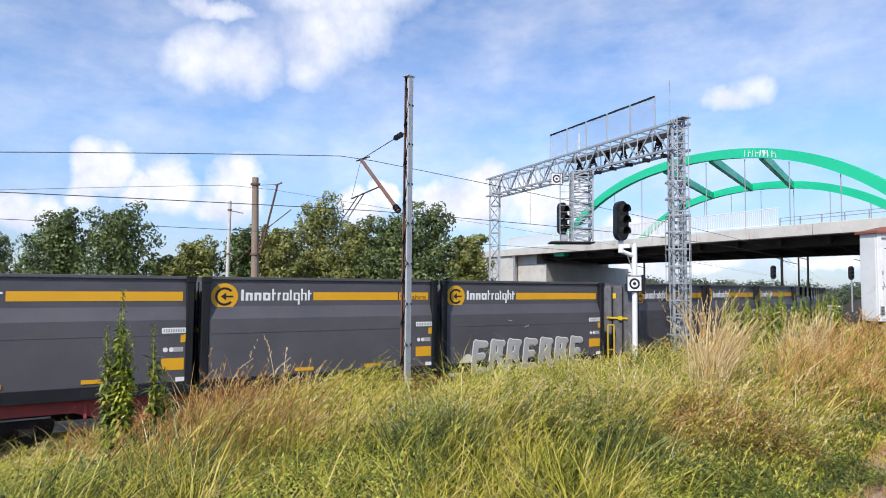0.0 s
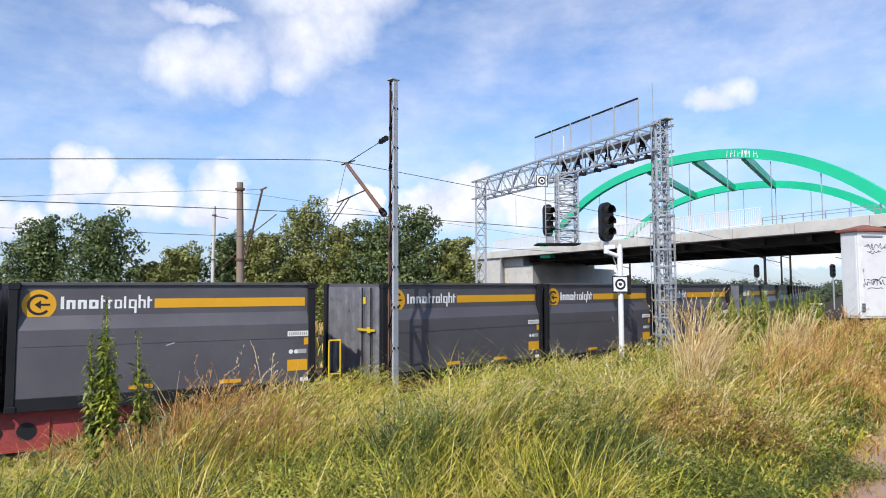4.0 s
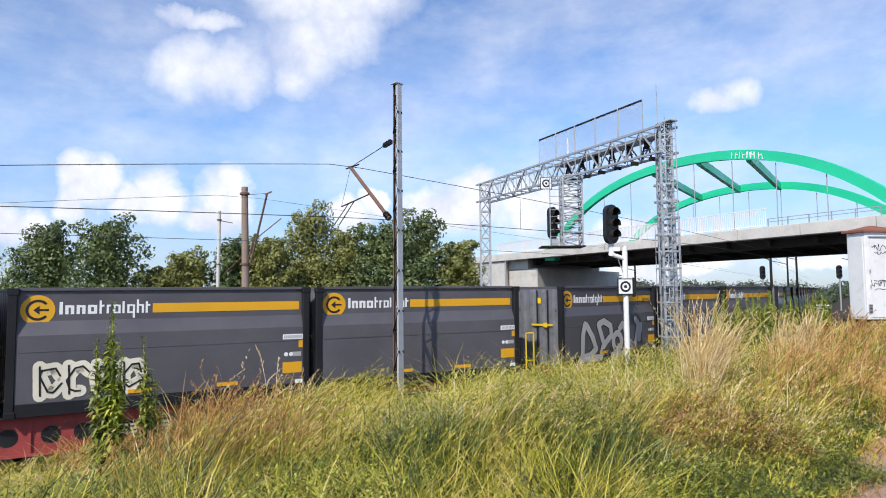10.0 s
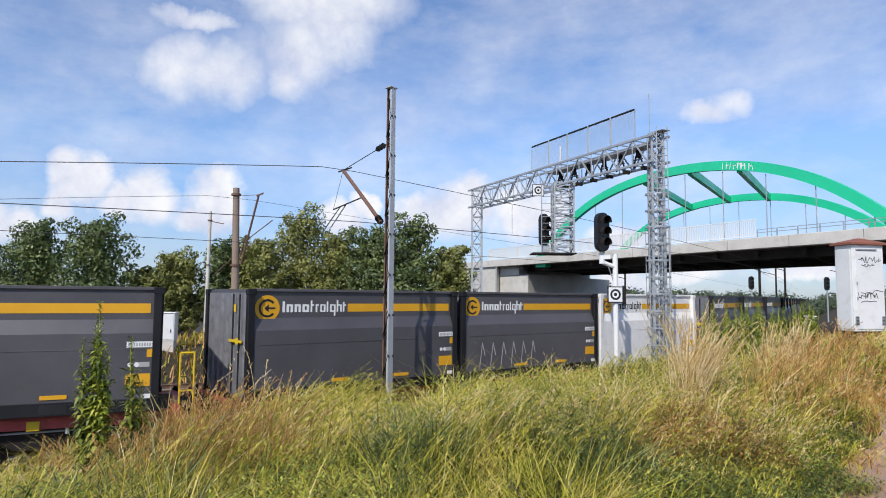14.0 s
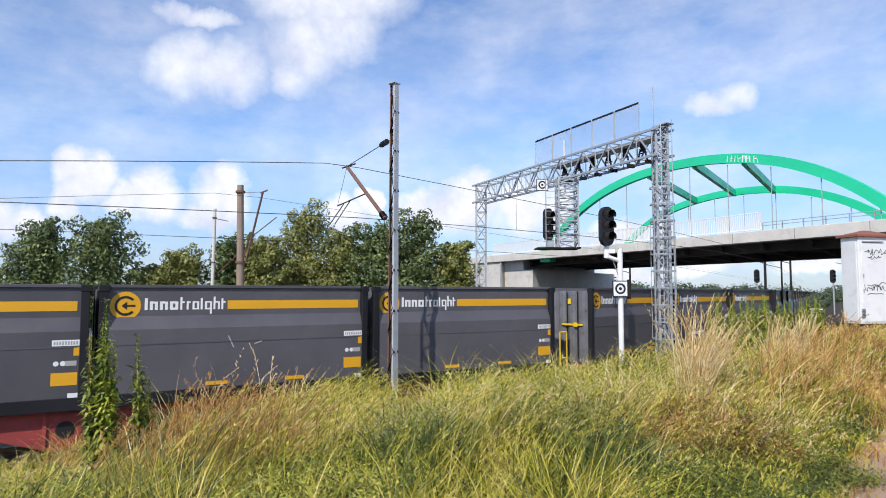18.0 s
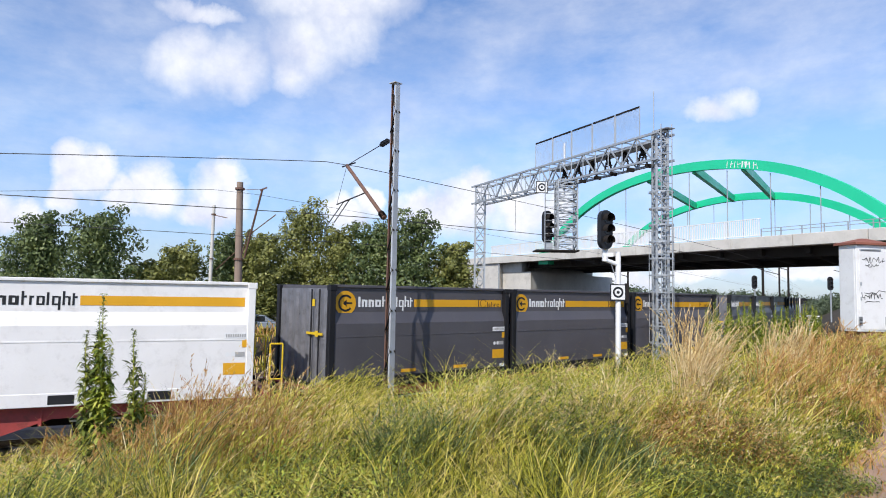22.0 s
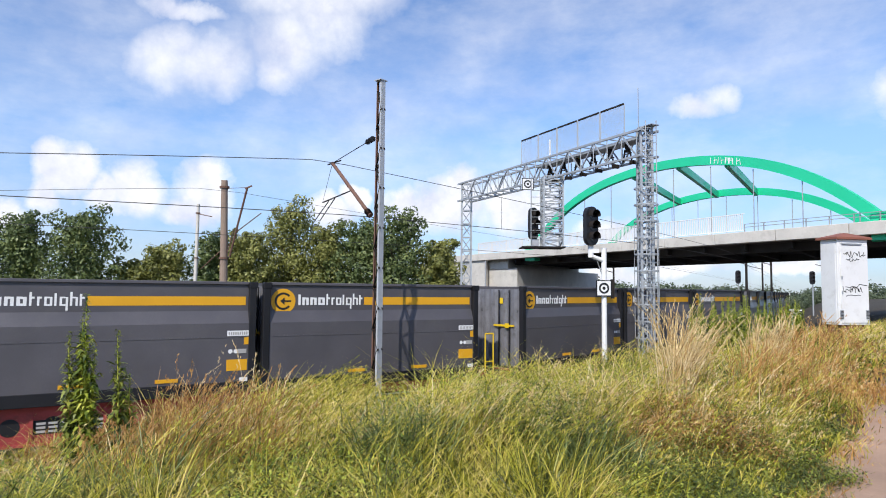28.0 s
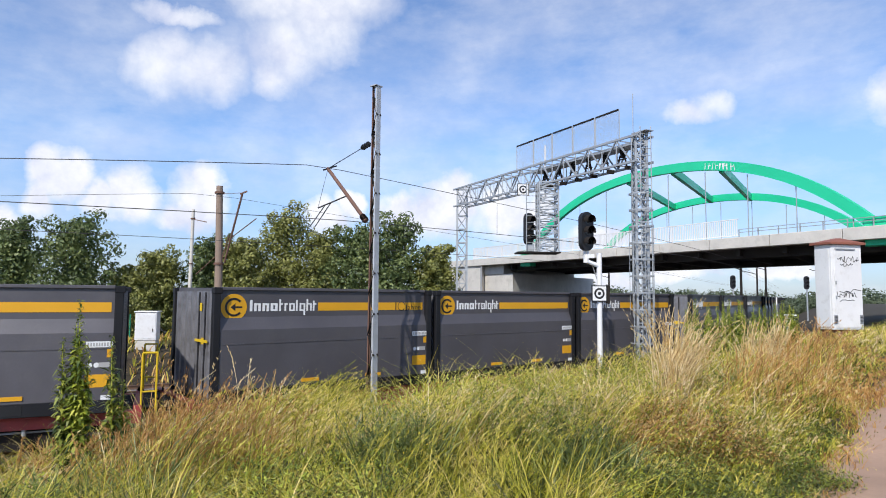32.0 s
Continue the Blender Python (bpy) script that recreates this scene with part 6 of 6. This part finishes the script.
def make_meadow():
    # a dark layer of low blades paints the shade between the tufts
    blades("undergrowth", field(34000, 2, 3.2, 20, 1.9), 0.32, 0.0068, M_UNDERGROWTH_SHADE, 12, 1.0, "dense undergrowth, coloured dark for the shade between the grass", (0.1, 0.0))
    xy, way, tall = tufts(field(2300, 1, 3.2, 9, 1.9), 24, 0.12, 41)
    blades("meadow_grass", xy, 0.41, 0.0037, M_GRASS, 11, 0.9, "mixed green and yellow grass in tufts by the camera", droop=0.75, way=way, tall=tall)
    xy, way, tall = tufts(field(2500, 25, 6.5, 24, 1.9), 26, 0.17, 42)
    blades("meadow_grass", xy, 0.68, 0.0040, M_GRASS, 26, 0.6, "thick yellow-green meadow grass on the bank", droop=0.6, way=way, tall=tall)
    xy, way, tall = tufts(patchy(field(1500, 3, 4.4, 22, 1.7), 0.5, 1, 0.45), 20, 0.13, 43)
    blades("straw_grass", xy, 0.70, 0.0036, M_STRAW, 13, 0.7, "dry straw-coloured grass in drifts", way=way, tall=tall)
    # withered brown growth at the foot of the bank and towards the cabinet
    brown = fan([(-0.50, 6.2, 0.7), (-0.42, 6.6, 0.8), (-0.35, 6.8, 0.7), (-0.45, 5.4, 0.6), (-0.30, 6.0, 0.6), (-0.56, 6.6, 0.5)])
    xy, way, tall = tufts(near_spots(160, 44, brown), 18, 0.10, 45)
    blades("russet_grass", xy, 0.66, 0.0034, M_RUSSET, 46, 0.4, "withered orange-brown grass at the foot of the bank", (0.12, 0.03), way=way * 0.5, tall=tall)
    rgt = field(40000, 4, 6, 24, 1.6)
    rgt = rgt[rgt[:, 0] > 0.36 * rgt[:, 1]]
    blades("russet_grass", rgt[:4400], 0.62, 0.0038, M_RUSSET, 14, 0.4, "brown dry grass towards the cabinet")
    blades("straw_grass", rgt[6800:9000], 0.62, 0.0036, M_STRAW, 47, 0.4, "pale dry grass towards the cabinet")
    gold = fan([(0.380, 7.2, 0.18), (0.390, 7.8, 0.20), (0.372, 6.7, 0.15), (0.515, 9.5, 0.32), (0.53, 10.2, 0.3)])
    seed_stalks("seeding_grass", near_spots(440, 5, gold[:3]), 1.42, M_STRAW, 15, "tall golden stalks with ripe ears in a clump", 0.13, (0.10, 0.03), 0.0026, 0.009)
    seed_stalks("seeding_grass", near_spots(300, 48, gold[3:]), 1.36, M_STRAW, 49, "tall pale stalks with ripe ears in a clump", 0.13, (0.10, 0.03), 0.0026, 0.009)
    seed_stalks("seeding_grass", near_spots(520, 6, brown), 1.0, M_RUSSET, 16, "reddish dry stalks with loose ears", 0.15, (0.10, 0.04), 0.0022, 0.012)
    seed_stalks("seeding_grass", field(2000, 7, 5.6, 16, 1.5), 0.84, M_STRAW, 17, "scattered dry stalks with seed ears", 0.15, (0.34, 0.1), 0.0020, 0.010, 0.8)
    seed_stalks("seeding_grass", near_spots(24, 31, fan([(-0.33, 6.6, 0.45), (-0.40, 6.4, 0.35), (-0.24, 7.0, 0.5)])), 1.35, M_STRAW, 32, "single tall dry stalks with drooping ears", 0.15, (0.08, 0.05), 0.0018, 0.010, 0.8)
    seed_stalks("seeding_grass", field(3600, 9, 4.6, 18, 1.9), 0.86, M_GRASS, 21, "green stalks with unripe ears", 0.15, (0.34, 0.1), 0.0020, 0.012, 0.7)
    dry = fan([(0.56, 8.2, 0.6), (0.60, 9.2, 0.8), (0.64, 9.8, 0.8), (0.66, 11.2, 0.9), (0.60, 11.5, 0.8), (0.52, 7.4, 0.5), (0.66, 8.4, 0.5)])
    seed_stalks("seeding_grass", near_spots(780, 61, dry), 1.12, M_RUSSET, 62, "brown withered stalks with thin ears", 0.14, (0.08, 0.02), 0.0024, 0.010)
    mound = fan([(-0.21, 8.6, 0.8), (-0.16, 9.4, 0.7), (0.05, 9.4, 0.8), (0.11, 9.8, 0.8), (0.19, 10.2, 0.8), (0.27, 10.4, 0.6)])
    seed_stalks("seeding_grass", near_spots(2000, 50, mound), 1.02, M_GRASS, 51, "crowded unripe ears along the crest of the bank", 0.16, (0.36, 0.05), 0.0020, 0.014, 0.9)
    seed_stalks("dock", near_spots(60, 52, fan([(-0.335, 6.9, 0.28), (-0.31, 7.2, 0.22)])), 0.82, M_DOCK, 53, "pinkish-brown dock with heavy seed heads", 0.20, (0.08, 0.02), 0.0030, 0.030)
    seed_stalks("dock", near_spots(40, 54, fan([(0.225, 12.5, 0.5), (0.10, 12.5, 0.7)])), 0.85, M_DOCK, 55, "rusty dock seed heads beside the signal post", 0.20, (0.15, 0.02), 0.0030, 0.030)
    herbs("leafy_weed", patchy(field(16000, 7, 3.2, 11, 2.6), 0.8, 4, 0.42), 0.031, M_WEED, 18, "bright green leafy weeds among the grass", 0.46)
    green = fan([(0.05, 7.0, 1.0), (0.14, 8.6, 1.0), (0.12, 7.4, 1.0), (0.22, 7.6, 0.9), (0.27, 9.5, 0.9), (0.45, 6.3, 0.9), (0.30, 8.0, 0.8), (0.50, 8.5, 1.0), (-0.20, 9.0, 0.8)])
    herbs("leafy_weed", near_spots(7000, 8, green), 0.030, M_WEED, 22, "dense leafy weeds in mounds", 0.70)
    dark = fan([(0.20, 5.8, 0.5), (0.15, 6.1, 0.45), (0.24, 5.5, 0.4), (0.48, 5.3, 0.6), (0.56, 5.6, 0.5), (0.42, 4.8, 0.5), (0.57, 7.0, 0.5), (0.50, 6.2, 0.5), (-0.05, 5.6, 0.4)])
    herbs("dark_herb", near_spots(4200, 56, dark), 0.027, M_HERB, 57, "dark green broad-leaved herbs in the hollows", 0.62)
    herbs("grey_herb", patchy(field(3600, 27, 3.2, 9, 2.6), 0.9, 9, 0.4), 0.028, M_REED, 28, "grey-green low herbs", 0.33)
    blades("reed_grass", near_spots(3000, 9, fan([(0.27, 5.2, 0.45), (-0.08, 6.3, 0.55), (-0.04, 5.7, 0.4), (0.42, 8.0, 0.6), (0.47, 8.6, 0.5), (-0.5, 5.0, 0.6)])), 0.58, 0.0062, M_REED, 23, 0.7, "broad bluish-green grass blades in tufts", (0.1, 0.0))
    herbs("yellow_flower", near_spots(110, 10, fan([(0.05, 5.5, 0.8), (-0.06, 5.4, 0.5), (0.40, 6.2, 0.7)])), 0.016, M_FLOWER, 19, "small yellow meadow flowers", 0.9)
    herbs("white_flower", near_spots(60, 58, fan([(0.48, 5.4, 0.7), (0.42, 5.0, 0.6), (0.22, 6.2, 0.5)])), 0.010, M_WHITE, 59, "tiny white meadow flowers", 0.62)
    herbs("dry_herb", near_spots(3400, 11, fan([(0.42, 6.4, 0.6), (0.37, 6.0, 0.45), (0.47, 5.9, 0.4)])), 0.026, M_RUSSET, 24, "withered orange-brown herbs", 0.52)
    rng = np.random.default_rng(63)
    y = rng.uniform(3.0, 14.0, 5200)
    mid = np.interp(y, *zip(*[(b, a) for a, b in PATH_LINE]))
    q = np.c_[mid - 1.34 + rng.normal(size=len(y)) * 0.16, y]
    blades("verge_grass", q[::2], 0.62, 0.0042, M_RUSSET, 64, 0.9, "short trodden brown grass along the path", (0.05, 0.0), 0.7)
    blades("verge_grass", q[1::2], 0.55, 0.0042, M_GRASS, 65, 0.9, "short trodden green grass along the path", (0.05, 0.0), 0.7)
    # the dry field between the far track and the trees
    rng = np.random.default_rng(4)
    q = np.c_[rng.uniform(-32, 4, 14000), rng.uniform(24, 46, 14000)]
    q = q[beside(q) < -13.2]
    blades("field_grass", q[::2], 0.60, 0.010, M_GRASS, 20, 0.6, "dry olive grass beyond the tracks")
    blades("field_grass", q[1::2], 0.62, 0.009, M_RUSSET, 60, 0.6, "withered brown grass beyond the tracks")


def make_weed(x, y, h, seed, mat, label, leaves=230):
    """A tall single weed: a stem with long drooping leaves and a loose tip."""
    rng = random.Random(seed)
    z = gz(x, y)
    w = thing("tall_weed", pose(x, y, z, 0, 0, rng.uniform(0, 360)), label, "weed", "tall weeds")
    bm = bmesh.new()
    bend = rng.uniform(-0.10, 0.14)
    rod(bm, (0, 0, -0.05), (bend * 0.3, 0, h * 0.5), 0.012, 0.009, seg=6)
    rod(bm, (bend * 0.3, 0, h * 0.5), (bend, 0, h * 0.97), 0.009, 0.003, seg=6)
    part("stem", bm, M_WEED, w)
    verts, faces = [], []
    for i in range(int(leaves * h / 1.6)):
        f = rng.uniform(0.10, 1.0)
        a = rng.uniform(0, 6.283)
        l = (0.145 if f < 0.8 else 0.07) * rng.uniform(0.6, 1.15) * (1.05 - 0.45 * f)
        o = Vector((math.cos(a), math.sin(a), 0))
        s = Vector((-o.y, o.x, 0)) * l * 0.15
        b = Vector((bend * f * f, 0, h * f))
        m = b + o * l * 0.55 + Vector((0, 0, l * rng.uniform(0.25, 0.6)))
        e = b + o * l + Vector((0, 0, l * rng.uniform(-0.2, 0.5)))
        k = len(verts)
        verts += [tuple(b), tuple(m + s), tuple(e), tuple(m - s)]
        faces.append((k, k + 1, k + 2, k + 3))
    part("foliage", raw("foliage", verts, faces, mat), mat, w)["kind"] = "stuff"


def make_weeds():
    for i, (x, y, h) in enumerate(((-3.33, 6.05, 1.7), (-3.24, 6.0, 1.85), (-3.38, 6.0, 1.5), (-3.22, 6.05, 1.35), (-2.92, 6.0, 1.5), (-2.90, 6.1, 1.1), (-3.3, 6.1, 1.2))):
        make_weed(x, y, h, 60 + i, M_WEED if i % 2 else M_HERB, "tall leafy green weed at the foot of the bank", 430)
    rng = random.Random(8)
    for i in range(72):
        px = rng.uniform(0.40, 0.58)
        y = rng.uniform(13.5, 16.5)
        make_weed(px * y, y, rng.uniform(2.74, 3.18) - gz(px * y, y), 90 + i, M_WEED, "tall green weed on the bank before the bridge", 300)
    for i in range(5):
        make_weed(0.385 * 18 + 0.09 * i, 18.0, rng.uniform(0.8, 1.0), 140 + i, M_STRAW, "pale feathery weed going to seed")


make_meadow()
make_weeds()

motions()
